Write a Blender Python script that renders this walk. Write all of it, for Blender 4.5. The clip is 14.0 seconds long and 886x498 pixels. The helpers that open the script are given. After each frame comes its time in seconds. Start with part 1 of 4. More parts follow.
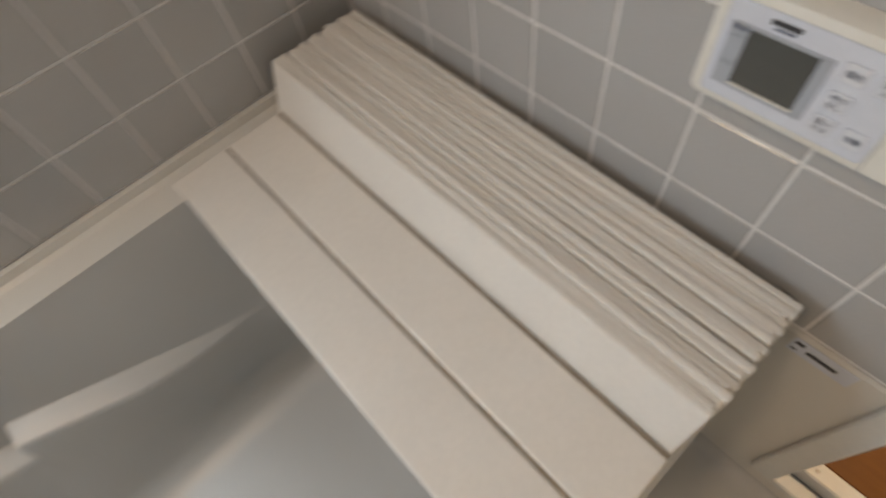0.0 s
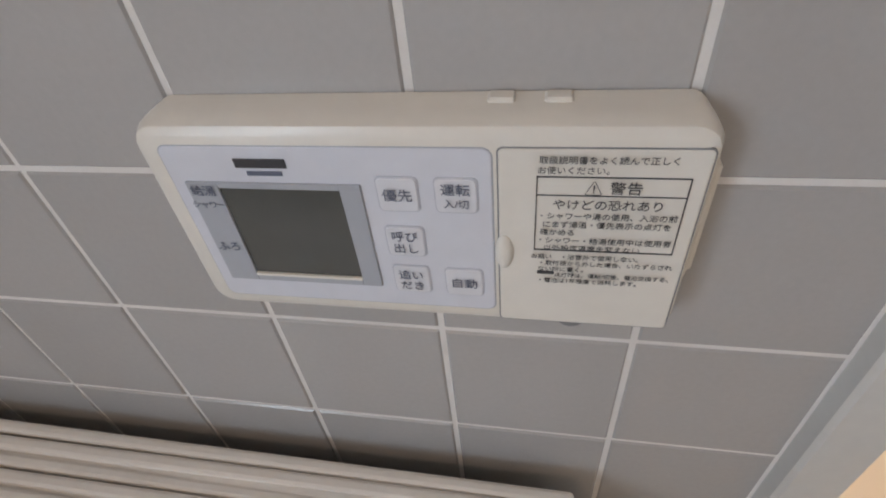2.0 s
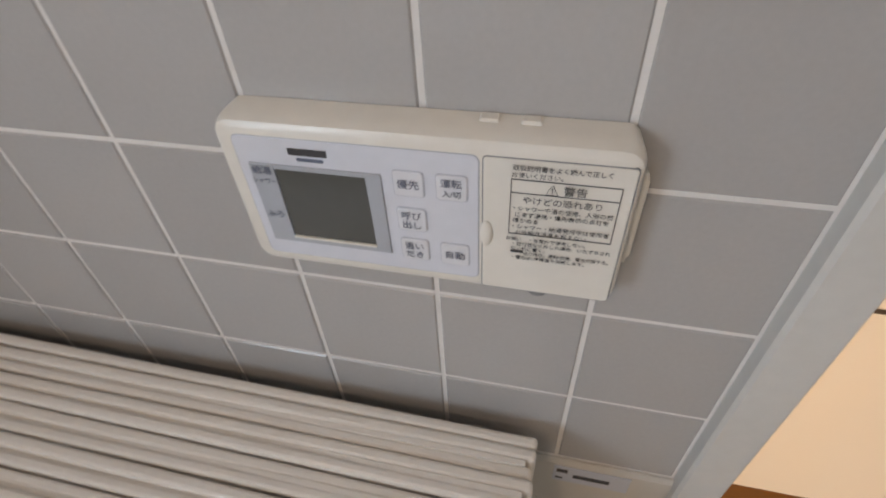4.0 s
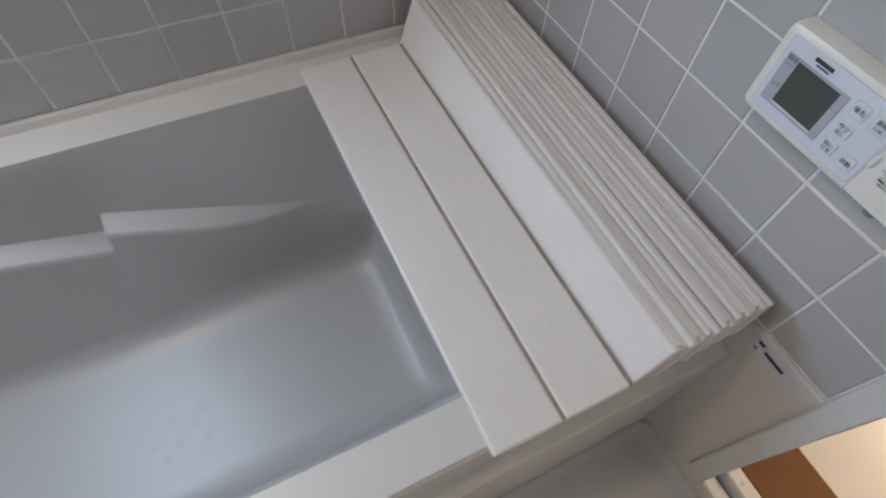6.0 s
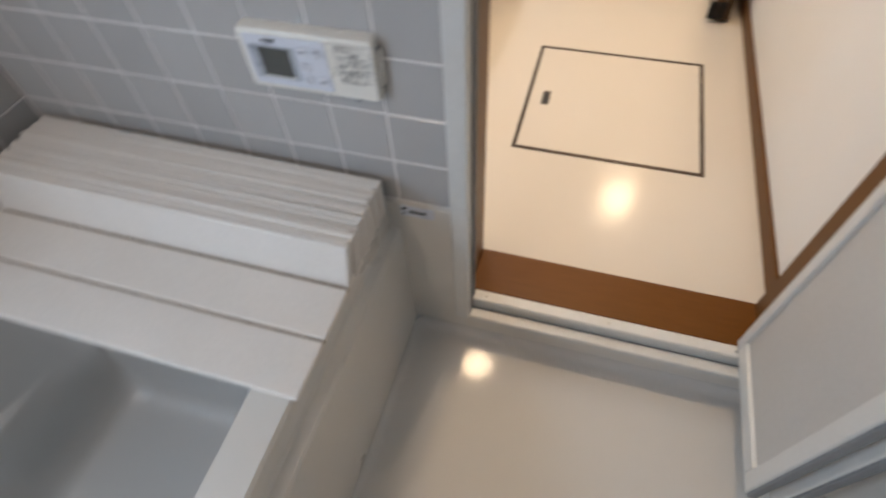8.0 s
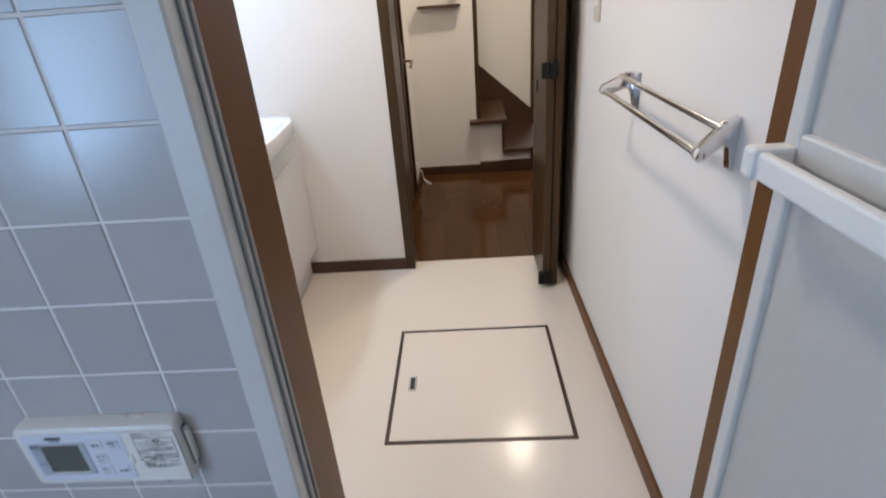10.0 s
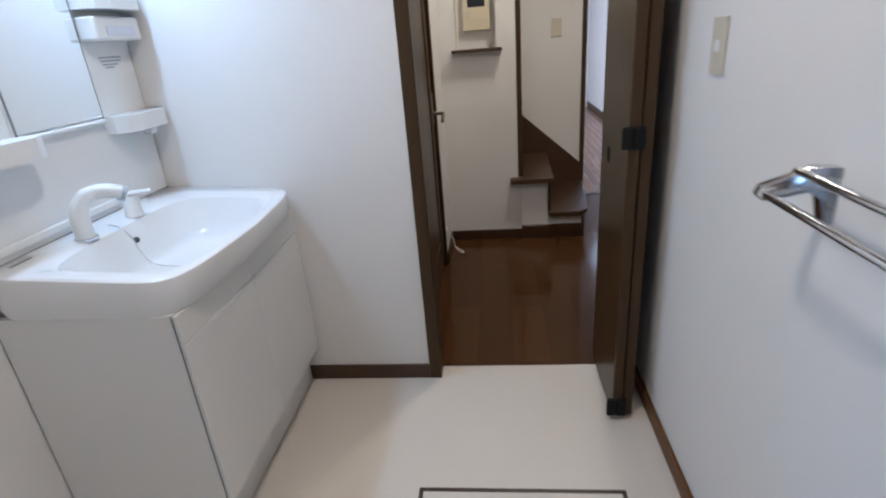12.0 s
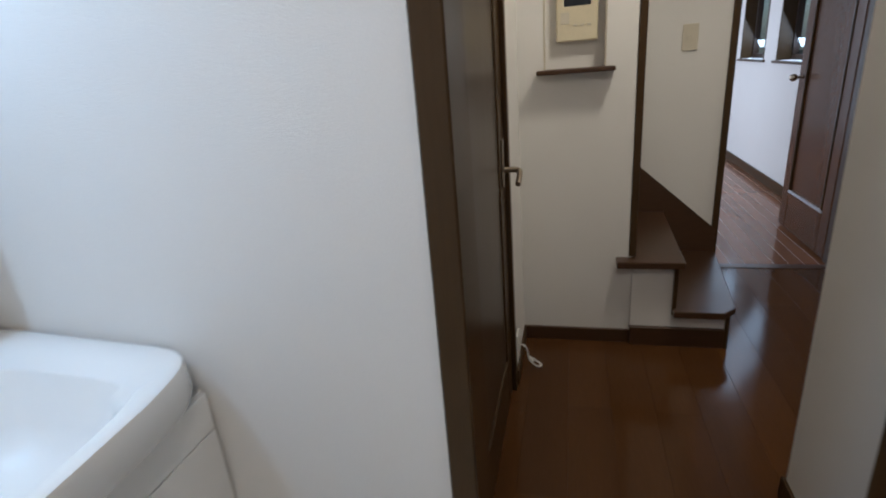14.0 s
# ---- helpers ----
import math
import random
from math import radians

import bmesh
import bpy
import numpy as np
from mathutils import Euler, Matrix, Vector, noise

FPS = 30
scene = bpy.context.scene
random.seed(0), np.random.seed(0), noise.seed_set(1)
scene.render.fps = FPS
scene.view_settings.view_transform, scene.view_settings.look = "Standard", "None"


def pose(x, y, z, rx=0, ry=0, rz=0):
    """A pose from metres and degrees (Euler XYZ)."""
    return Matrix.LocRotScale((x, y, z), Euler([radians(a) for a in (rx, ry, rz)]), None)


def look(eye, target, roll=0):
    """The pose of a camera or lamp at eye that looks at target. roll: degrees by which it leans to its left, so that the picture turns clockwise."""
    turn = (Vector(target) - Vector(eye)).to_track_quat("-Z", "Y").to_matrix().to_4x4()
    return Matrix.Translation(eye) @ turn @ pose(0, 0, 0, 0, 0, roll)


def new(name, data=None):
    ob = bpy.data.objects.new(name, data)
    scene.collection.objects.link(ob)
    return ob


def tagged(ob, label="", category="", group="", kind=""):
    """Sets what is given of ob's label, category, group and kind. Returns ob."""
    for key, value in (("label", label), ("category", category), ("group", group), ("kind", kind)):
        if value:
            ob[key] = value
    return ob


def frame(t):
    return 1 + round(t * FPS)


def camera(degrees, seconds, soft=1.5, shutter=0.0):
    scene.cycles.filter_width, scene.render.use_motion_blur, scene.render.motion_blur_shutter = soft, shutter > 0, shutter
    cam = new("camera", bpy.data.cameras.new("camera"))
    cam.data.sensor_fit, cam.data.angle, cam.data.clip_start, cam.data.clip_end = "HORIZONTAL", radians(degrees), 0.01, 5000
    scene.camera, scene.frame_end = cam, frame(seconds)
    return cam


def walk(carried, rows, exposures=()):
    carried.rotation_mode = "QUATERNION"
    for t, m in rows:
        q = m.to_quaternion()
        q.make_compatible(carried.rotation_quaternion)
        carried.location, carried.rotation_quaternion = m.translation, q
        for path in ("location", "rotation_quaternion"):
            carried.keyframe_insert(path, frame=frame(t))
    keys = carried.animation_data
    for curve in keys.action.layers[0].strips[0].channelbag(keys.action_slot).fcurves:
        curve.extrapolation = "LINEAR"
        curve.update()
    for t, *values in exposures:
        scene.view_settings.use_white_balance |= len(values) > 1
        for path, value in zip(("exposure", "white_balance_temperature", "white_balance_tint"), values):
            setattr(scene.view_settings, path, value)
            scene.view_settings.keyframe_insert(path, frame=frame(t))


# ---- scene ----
cam = camera(81.1, 14.0, soft=1.9, shutter=0.5)
PATH = [
    (0, (-0.077, -0.428, 1.007), (-0.959, 0.124, -0.7), -12.6),
    (0.5, (-0.053, -0.336, 0.952), (-0.783, 0.585, -0.666), -9.9),
    (1, (-0.051, -0.245, 0.894), (-0.592, 0.956, -0.611), -8.0),
    (1.5, (-0.051, -0.205, 0.868), (-0.445, 1.172, -0.528), -6.8),
    (2, (-0.057, -0.195, 0.84), (-0.409, 1.257, -0.49), -6.7),
    (2.2, (-0.057, -0.192, 0.838), (-0.413, 1.264, -0.486), -6.9),
    (4.3, (-0.035, -0.266, 0.899), (-0.433, 1.096, -0.511), -1.7),
    (4.5, (-0.041, -0.283, 0.909), (-0.473, 0.96, -0.597), 0.3),
    (5, (-0.043, -0.38, 0.958), (-0.686, 0.577, -0.677), 4.9),
    (5.5, (-0.023, -0.476, 1.007), (-0.833, 0.205, -0.69), 4.7),
    (6, (0.054, -0.593, 1.063), (-0.882, -0.06, -0.622), 4.6),
    (6.5, (0.116, -0.674, 1.118), (-0.869, -0.165, -0.547), 1.4),
    (7, (0.182, -0.75, 1.143), (-0.718, -0.039, -0.495), -2.6),
    (7.5, (0.24, -0.74, 1.165), (-0.433, 0.209, -0.462), -3.7),
    (8, (0.324, -0.667, 1.176), (-0.076, 0.461, -0.427), -4.2),
    (8.5, (0.393, -0.621, 1.2), (0.161, 0.711, -0.274), -4.0),
    (9, (0.41, -0.589, 1.252), (0.28, 0.964, -0.002), -4.3),
    (9.2, (0.417, -0.586, 1.264), (0.293, 1.035, 0.098), -4.9),
    (11.3, (0.428, -0.206, 1.234), (0.352, 1.654, 0.502), -3.8),
    (11.5, (0.426, -0.116, 1.254), (0.305, 1.739, 0.514), -4.2),
    (12, (0.392, 0.069, 1.25), (0.179, 1.907, 0.49), -4.6),
    (12.5, (0.356, 0.327, 1.283), (0.075, 2.127, 0.457), -4.5),
    (13, (0.337, 0.523, 1.279), (-0.004, 2.318, 0.467), -4.4),
    (13.5, (0.309, 0.816, 1.235), (-0.131, 2.635, 0.529), -4.5),
    (14, (0.297, 1.111, 1.232), (-0.183, 2.93, 0.551), -4.8),
]
EXPOSURES = [
    (0.0, 0.02, 8000, 14), (1.0, -0.03, 7300, 15), (2.2, -0.05, 7450, 18), (4.3, 0.05, 7600, 17), (5.0, 0.0, 7100, 15), (6.0, 0.0, 6450, 14), (6.5, 0.03, 6950, 17), (7.5, 0.05, 6950, 17), (8.2, 0.02, 6350, 12), (9.2, -0.05, 5800, 12),
    (11.3, -0.47, 4870, 9), (12.5, -0.74, 4900, 10), (13.5, -0.82, 4800, 6), (14.0, -0.84, 4950, 6),
]
walk(cam, [(t, look(eye, target, roll)) for t, eye, target, roll in PATH], EXPOSURES)

# ---- world and lights ----
world = bpy.data.worlds.new("sky")
world.use_nodes = True
scene.world = world
sky = world.node_tree.nodes.new("ShaderNodeTexSky")
sky.sky_type, sky.sun_disc = "NISHITA", False
sky.sun_elevation, sky.sun_rotation = radians(40), radians(200)
background = world.node_tree.nodes["Background"]
world.node_tree.links.new(sky.outputs[0], background.inputs[0])
background.inputs[1].default_value = 0.08


def area_lamp(name, eye, target, sx, sy, power, colour):
    data = bpy.data.lights.new(name, "AREA")
    data.shape, data.size, data.size_y, data.energy, data.color = "DISK" if sx == sy else "RECTANGLE", sx, sy, power, colour
    ob = new(name, data)
    ob.matrix_world = look(eye, target)
    return ob


DAY, WARM = (0.55, 0.77, 1.0), (1.0, 0.74, 0.49)
area_lamp("bath_window_light", (-0.90, -1.27, 1.05), (0.6, -1.1, 0.60), 0.54, 0.58, 12.2, DAY)
area_lamp("bath_lamp_light", (-0.45, -1.35, 2.08), (-0.45, -1.35, 0), 0.22, 0.22, 8.0, (1.0, 0.81, 0.64))
area_lamp("washroom_lamp_light", (0.2, 0.90, 2.30), (0.2, 0.90, 0), 0.18, 0.18, 17.5, WARM)
area_lamp("vanity_lamp_light", (-0.66, 1.38, 1.840), (-0.46, 1.38, 0.9), 0.5, 0.06, 9.3, (0.71, 0.87, 1.0))
area_lamp("hall_lamp_light", (0.806, 2.73, 2.33), (0.806, 2.73, 0), 0.22, 0.22, 21.0, (1.0, 0.75, 0.46))
for y in (5.83, 6.83):
    area_lamp("room_window_light", (1.895, y, 1.485), (0.9, y, 0.95), 0.60, 0.84, 9.0, (0.86, 0.94, 1.0))
# added source out of view, brightens the far room from its left side
area_lamp("added_room_light", (-0.205, 6.88, 1.02), (0.9, 6.88, 0.95), 1.56, 1.86, 62.0, (1.0, 0.93, 0.90))


# ---- materials ----
def nodes_of(m):
    return m.node_tree.nodes, m.node_tree.links


def mat(name, colour, rough=0.5, metal=0.0, vary=0.06, scale=6.0, fine=0.03, fine_scale=90.0, bump=0.0, bump_scale=150.0, spots=0.0,
        stretch=(1, 1, 1), island=0.0, each=0.0, transmission=0.0, coat=0.0, rough_vary=0.03, spec=0.5):
    m = bpy.data.materials.new(name)
    m.use_nodes = True
    n, l = nodes_of(m)
    b = n["Principled BSDF"]
    b.inputs["Metallic"].default_value = metal
    b.inputs["Transmission Weight"].default_value = transmission
    b.inputs["Coat Weight"].default_value = coat
    b.inputs["Specular IOR Level"].default_value = spec
    geo = n.new("ShaderNodeNewGeometry")
    mp = n.new("ShaderNodeMapping")
    mp.inputs["Scale"].default_value = stretch
    l.new(geo.outputs["Position"], mp.inputs["Vector"])
    big, small = n.new("ShaderNodeTexNoise"), n.new("ShaderNodeTexNoise")
    for t, s, d in ((big, scale, 5), (small, fine_scale, 3)):
        t.inputs["Scale"].default_value, t.inputs["Detail"].default_value = s, d
        l.new(mp.outputs[0], t.inputs["Vector"])

    def ramp(src, low, high):
        r = n.new("ShaderNodeMapRange")
        r.inputs["From Min"].default_value, r.inputs["From Max"].default_value = 0.2, 0.8
        r.inputs["To Min"].default_value, r.inputs["To Max"].default_value = low, high
        l.new(src, r.inputs["Value"])
        return r.outputs[0]

    def times(a, c):
        x = n.new("ShaderNodeMath")
        x.operation = "MULTIPLY"
        l.new(a, x.inputs[0])
        l.new(c, x.inputs[1])
        return x.outputs[0]

    value = times(ramp(big.outputs[0], 1 - vary, 1 + vary), ramp(small.outputs[0], 1 - fine, 1 + fine))
    if each:
        info = n.new("ShaderNodeObjectInfo")
        value = times(value, ramp(info.outputs["Random"], 1 - each, 1 + each))
    if island:
        value = times(value, ramp(geo.outputs["Random Per Island"], 1 - island, 1 + island))
    if spots:
        v = n.new("ShaderNodeTexNoise")
        v.inputs["Scale"].default_value, v.inputs["Detail"].default_value = 23.0, 8
        l.new(geo.outputs["Position"], v.inputs["Vector"])
        r = n.new("ShaderNodeMapRange")
        r.inputs["From Min"].default_value, r.inputs["From Max"].default_value = 0.60, 0.75
        r.inputs["To Min"].default_value, r.inputs["To Max"].default_value = 1.0, 1.0 - spots
        l.new(v.outputs[0], r.inputs["Value"])
        value = times(value, r.outputs[0])
    mix = n.new("ShaderNodeVectorMath")
    mix.operation = "SCALE"
    mix.inputs[0].default_value = colour
    l.new(value, mix.inputs["Scale"])
    l.new(mix.outputs[0], b.inputs["Base Color"])
    l.new(ramp(big.outputs[0], max(0.02, rough - rough_vary), min(1, rough + rough_vary)), b.inputs["Roughness"])
    if bump:
        bt = n.new("ShaderNodeTexNoise")
        bt.inputs["Scale"].default_value, bt.inputs["Detail"].default_value = bump_scale, 4
        l.new(mp.outputs[0], bt.inputs["Vector"])
        bp = n.new("ShaderNodeBump")
        bp.inputs["Strength"].default_value, bp.inputs["Distance"].default_value = bump, 0.002
        l.new(bt.outputs[0], bp.inputs["Height"])
        l.new(bp.outputs[0], b.inputs["Normal"])
    return m


def glow(name, colour, strength):
    m = bpy.data.materials.new(name)
    m.use_nodes = True
    b = m.node_tree.nodes["Principled BSDF"]
    b.inputs["Base Color"].default_value = (*colour, 1)
    b.inputs["Emission Color"].default_value = (*colour, 1)
    b.inputs["Emission Strength"].default_value = strength
    return m


def clear(name, colour, rough):
    m = bpy.data.materials.new(name)
    m.use_nodes = True
    b = m.node_tree.nodes["Principled BSDF"]
    b.inputs["Base Color"].default_value = (*colour, 1)
    b.inputs["Roughness"].default_value = rough
    b.inputs["Transmission Weight"].default_value = 1.0
    b.inputs["IOR"].default_value = 1.45
    return m


TILE = mat("glazed_tile", (0.43, 0.425, 0.42), 0.22, vary=0.03, scale=9, fine=0.03, fine_scale=260, bump=0.10, bump_scale=45, each=0.03)
RED_DOOR = mat("red_brown_door_wood", (0.105, 0.045, 0.018), 0.22, vary=0.07, scale=5, stretch=(1, 1, 0.15), fine=0.05, fine_scale=160)
GROUT = mat("grout", (0.74, 0.73, 0.71), 0.85, vary=0.06, scale=12, bump=0.3, bump_scale=500, spots=0.12)
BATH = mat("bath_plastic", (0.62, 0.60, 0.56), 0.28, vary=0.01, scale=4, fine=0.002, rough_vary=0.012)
# tub inside: its dimmer light is put into a darker colour than BATH
TUB_SHADED = mat("tub_acrylic_shaded", (0.41, 0.408, 0.395), 0.37, vary=0.01, scale=3, spec=0.6, fine=0.002, rough_vary=0.012)
PAN = mat("bath_floor_plastic", (0.56, 0.55, 0.53), 0.075, vary=0.01, scale=5, spec=0.07, fine=0.002, rough_vary=0.012, bump=0.04, bump_scale=18)
LID = mat("lid_plastic", (0.745, 0.71, 0.665), 0.42, vary=0.035, scale=7, fine=0.03, fine_scale=120, bump=0.10, bump_scale=220, each=0.02)
LID_GAP = mat("lid_hinge", (0.30, 0.25, 0.20), 0.7, vary=0.25, scale=30)
IVORY = mat("ivory_plastic", (0.76, 0.74, 0.685), 0.30, vary=0.03, scale=14, bump=0.03, bump_scale=300)
PANEL = mat("control_sheet", (0.66, 0.69, 0.76), 0.38, vary=0.02, scale=10)
BEZEL = mat("bezel_grey", (0.40, 0.43, 0.48), 0.35, vary=0.03)
LCD = mat("display", (0.080, 0.083, 0.077), 0.16, vary=0.06, scale=25)
BUTTON = mat("button_sheet", (0.70, 0.72, 0.77), 0.42, vary=0.02)
BUTTON_EDGE = mat("button_edge", (0.52, 0.55, 0.62), 0.45, vary=0.02)
INK = mat("black_print", (0.045, 0.045, 0.05), 0.6, vary=0.1)
INK_BLUE = mat("blue_grey_print", (0.12, 0.14, 0.20), 0.6, vary=0.1)
# sticker silver, also the painted glint on the room door
LABEL_AND_GLINT = mat("silver_label_and_glint", (0.60, 0.64, 0.72), 0.35, metal=0.1, vary=0.05)
ALU = mat("white_aluminium", (0.62, 0.62, 0.60), 0.38, metal=0.0, vary=0.04, scale=9)
ALU_GREY = mat("grey_gasket", (0.22, 0.23, 0.24), 0.6, vary=0.08)
FROST = mat("frosted_panel", (0.50, 0.49, 0.47), 0.55, vary=0.02, scale=3, bump=0.2, bump_scale=400)
PLASTIC = mat("white_plastic", (0.78, 0.78, 0.76), 0.32, vary=0.02, scale=8, fine=0.005, rough_vary=0.02)
OAK = mat("brown_door_lining", (0.125, 0.050, 0.010), 0.42, vary=0.12, scale=5, stretch=(1, 1, 0.12), fine=0.08, fine_scale=120, bump=0.06, bump_scale=200, spec=0.25)
OAK_Y = mat("brown_threshold_wood", (0.140, 0.051, 0.007), 0.40, vary=0.12, scale=5, stretch=(0.12, 1, 1), fine=0.08, fine_scale=120, bump=0.06, bump_scale=200, spec=0.2)
DARK = mat("dark_stained_wood", (0.054, 0.030, 0.011), 0.32, vary=0.16, scale=5, stretch=(1, 1, 0.08), fine=0.12, fine_scale=160, bump=0.06, bump_scale=220, spec=0.28)
DARK_H = mat("dark_stained_boards", (0.072, 0.031, 0.0095), 0.12, vary=0.18, scale=6, stretch=(1, 0.1, 1), fine=0.08, fine_scale=160, each=0.10, spec=0.18)
DARK_X = mat("dark_stained_trim", (0.060, 0.030, 0.014), 0.32, vary=0.16, scale=5, stretch=(0.1, 1, 1), fine=0.12, fine_scale=160)
DARK_PANEL = mat("dark_door_panel", (0.050, 0.032, 0.018), 0.30, spec=0.4, vary=0.10, scale=4, stretch=(1, 1, 0.1), fine=0.08, fine_scale=120)
REDWOOD = mat("red_brown_boards", (0.20, 0.085, 0.036), 0.16, vary=0.16, scale=6, stretch=(1, 0.1, 1), fine=0.12, fine_scale=160, each=0.16)
JOINT_LIGHT = mat("pale_floor_joint", (0.75, 0.66, 0.58), 0.5, vary=0.1)
VINYL = mat("cream_vinyl_floor", (0.67, 0.612, 0.532), 0.17, vary=0.012, scale=3, fine=0.004, fine_scale=220, rough_vary=0.015, bump=0.08, bump_scale=90, spec=0.20)
WALLPAPER = mat("white_wallpaper", (0.76, 0.74, 0.71), 0.85, vary=0.02, scale=3, fine=0.02, fine_scale=320, bump=0.45, bump_scale=420)
CEILING = mat("white_ceiling", (0.76, 0.75, 0.72), 0.9, vary=0.02, bump=0.3, bump_scale=300)
CERAMIC = mat("white_ceramic", (0.80, 0.80, 0.79), 0.12, vary=0.01, scale=4, coat=0.3, fine=0.005, rough_vary=0.02)
CABINET = mat("white_laminate", (0.76, 0.75, 0.72), 0.30, vary=0.01, scale=4, fine=0.005, rough_vary=0.02)
CHROME = mat("chrome", (0.72, 0.72, 0.73), 0.12, metal=1.0, vary=0.03, scale=30, rough_vary=0.05)
BRASS = mat("satin_nickel", (0.42, 0.36, 0.28), 0.28, metal=1.0, vary=0.05)
HINGE = mat("black_hinge_metal", (0.012, 0.011, 0.011), 0.75, vary=0.1, spec=0.2)
RUBBER = mat("black_rubber", (0.02, 0.02, 0.022), 0.5)
SWITCH = mat("beige_switch_plate", (0.60, 0.55, 0.44), 0.38, vary=0.03)
MIRROR = mat("mirror_glass", (0.90, 0.92, 0.92), 0.03, metal=1.0, vary=0.0, fine=0.0, rough_vary=0.01)
SCREEN = mat("intercom_screen", (0.03, 0.032, 0.038), 0.15)
BRONZE = mat("dark_bronze_sash", (0.040, 0.022, 0.013), 0.40, metal=0.1, vary=0.08)
GLASS = clear("window_glass", (0.95, 0.97, 0.97), 0.0)
FROSTED = clear("frosted_glass", (0.92, 0.95, 0.96), 0.5)
LAMP_WARM = glow("warm_lamp_cover", (1.0, 0.80, 0.58), 5.0)
LAMP_HALL = glow("hall_lamp_cover", (1.0, 0.84, 0.66), 22.0)
PHONE = mat("cream_plastic", (0.66, 0.59, 0.42), 0.40, vary=0.03, scale=12)


# ---- mesh helpers ----
def rbox(bm, x0, x1, y0, y1, z0, z1, r=0.002, seg=1):
    m = Matrix.LocRotScale(((x0 + x1) / 2, (y0 + y1) / 2, (z0 + z1) / 2), None, (abs(x1 - x0), abs(y1 - y0), abs(z1 - z0)))
    made = bmesh.ops.create_cube(bm, size=1, matrix=m)["verts"]
    if r:
        edges = list({e for v in made for e in v.link_edges})
        bmesh.ops.bevel(bm, geom=edges, offset=r, segments=seg, affect="EDGES", profile=0.5, clamp_overlap=True)
    return bm


def boxes(*rows, r=0.002, seg=1):
    bm = bmesh.new()
    for row in rows:
        rbox(bm, *row, r=r, seg=seg)
    return bm


ORIGIN = [Vector((0, 0, 0))]   # of the section that is being built


def finish(name, bm, material, smooth=False):
    me = bpy.data.meshes.new(name)
    bmesh.ops.translate(bm, verts=bm.verts, vec=ORIGIN[0])
    bmesh.ops.recalc_face_normals(bm, faces=bm.faces)
    bm.to_mesh(me)
    bm.free()
    me.materials.append(material)
    if smooth:
        me.polygons.foreach_set("use_smooth", [True] * len(me.polygons))
        me.set_sharp_from_angle(angle=radians(38))
    return me


def under(ob, parent):
    ob.parent = parent
    ob.matrix_parent_inverse = Matrix.Identity(4) if parent.parent else parent.matrix_basis.inverted()
    return ob


def part(name, bm, material, parent, label="", smooth=False):
    ob = new(name, finish(name, bm, material, smooth))
    if parent:
        under(ob, parent)
    return tagged(ob, label)


def thing(name, place, label, category, group="", kind=""):
    ob = new(name)
    ob.empty_display_size = 0.05
    ob.matrix_basis = Matrix.Translation(Vector(place) + ORIGIN[0])
    return tagged(ob, label, category, group, kind)


def structure(name, bm, material, label="", category="", smooth=False):
    return tagged(new(name, finish(name, bm, material, smooth)), label, category, "", "structure")


def tube(bm, points, radius, n=10, caps=True):
    pts = [Vector(p) for p in points]
    radii = radius if isinstance(radius, (list, tuple)) else [radius] * len(pts)
    rings, side = [], None
    for i, p in enumerate(pts):
        d = (pts[min(i + 1, len(pts) - 1)] - pts[max(i - 1, 0)]).normalized()
        if side is None:
            side = d.orthogonal().normalized()
        side = (side - d * side.dot(d)).normalized()
        other = d.cross(side)
        rings.append([bm.verts.new(p + radii[i] * (math.cos(a) * side + math.sin(a) * other)) for a in [2 * math.pi * k / n for k in range(n)]])
    for a, b in zip(rings, rings[1:]):
        for k in range(n):
            bm.faces.new((a[k], a[(k + 1) % n], b[(k + 1) % n], b[k]))
    if caps:
        bm.faces.new(rings[0])
        bm.faces.new(rings[-1])
    return bm


def curve_points(points, steps=6):
    p = [Vector(q) for q in points]
    out = []
    for i in range(len(p) - 1):
        a, b, c, d = p[max(i - 1, 0)], p[i], p[i + 1], p[min(i + 2, len(p) - 1)]
        for k in range(steps):
            t = k / steps
            out.append(0.5 * ((2 * b) + (c - a) * t + (2 * a - 5 * b + 4 * c - d) * t * t + (3 * b - a - 3 * c + d) * t ** 3))
    return out + [p[-1]]


def loft(bm, rings, closed=True, cap_end=False):
    made = [[bm.verts.new(p) for p in ring] for ring in rings]
    for a, b in zip(made, made[1:]):
        n = len(a)
        for k in range(n if closed else n - 1):
            bm.faces.new((a[k], a[(k + 1) % n], b[(k + 1) % n], b[k]))
    if cap_end:
        bm.faces.new(made[-1])
    return bm


def prism(bm, outline, axis, low, high):
    """A flat outline drawn in the two other axes, pushed along axis."""
    def at(u, v, w):
        return {"x": (w, u, v), "y": (u, w, v), "z": (u, v, w)}[axis]
    a = [bm.verts.new(at(u, v, low)) for u, v in outline]
    b = [bm.verts.new(at(u, v, high)) for u, v in outline]
    n = len(outline)
    bm.faces.new(a)
    bm.faces.new(b)
    for k in range(n):
        bm.faces.new((a[k], a[(k + 1) % n], b[(k + 1) % n], b[k]))
    return bm


def text_part(name, body, size, m, material, parent, label=""):
    """Flat lettering in the built-in font, centred on the pose m, which faces along its own z."""
    cu = bpy.data.curves.new(name, "FONT")
    cu.body, cu.size, cu.align_x, cu.align_y, cu.extrude = body, size, "CENTER", "CENTER", 0.00008
    tmp = bpy.data.objects.new(name, cu)
    me = bpy.data.meshes.new_from_object(tmp)
    bpy.data.objects.remove(tmp)
    me.materials.clear()
    me.materials.append(material)
    me.transform(m)
    ob = new(name, me)
    under(ob, parent)
    return tagged(ob, label)


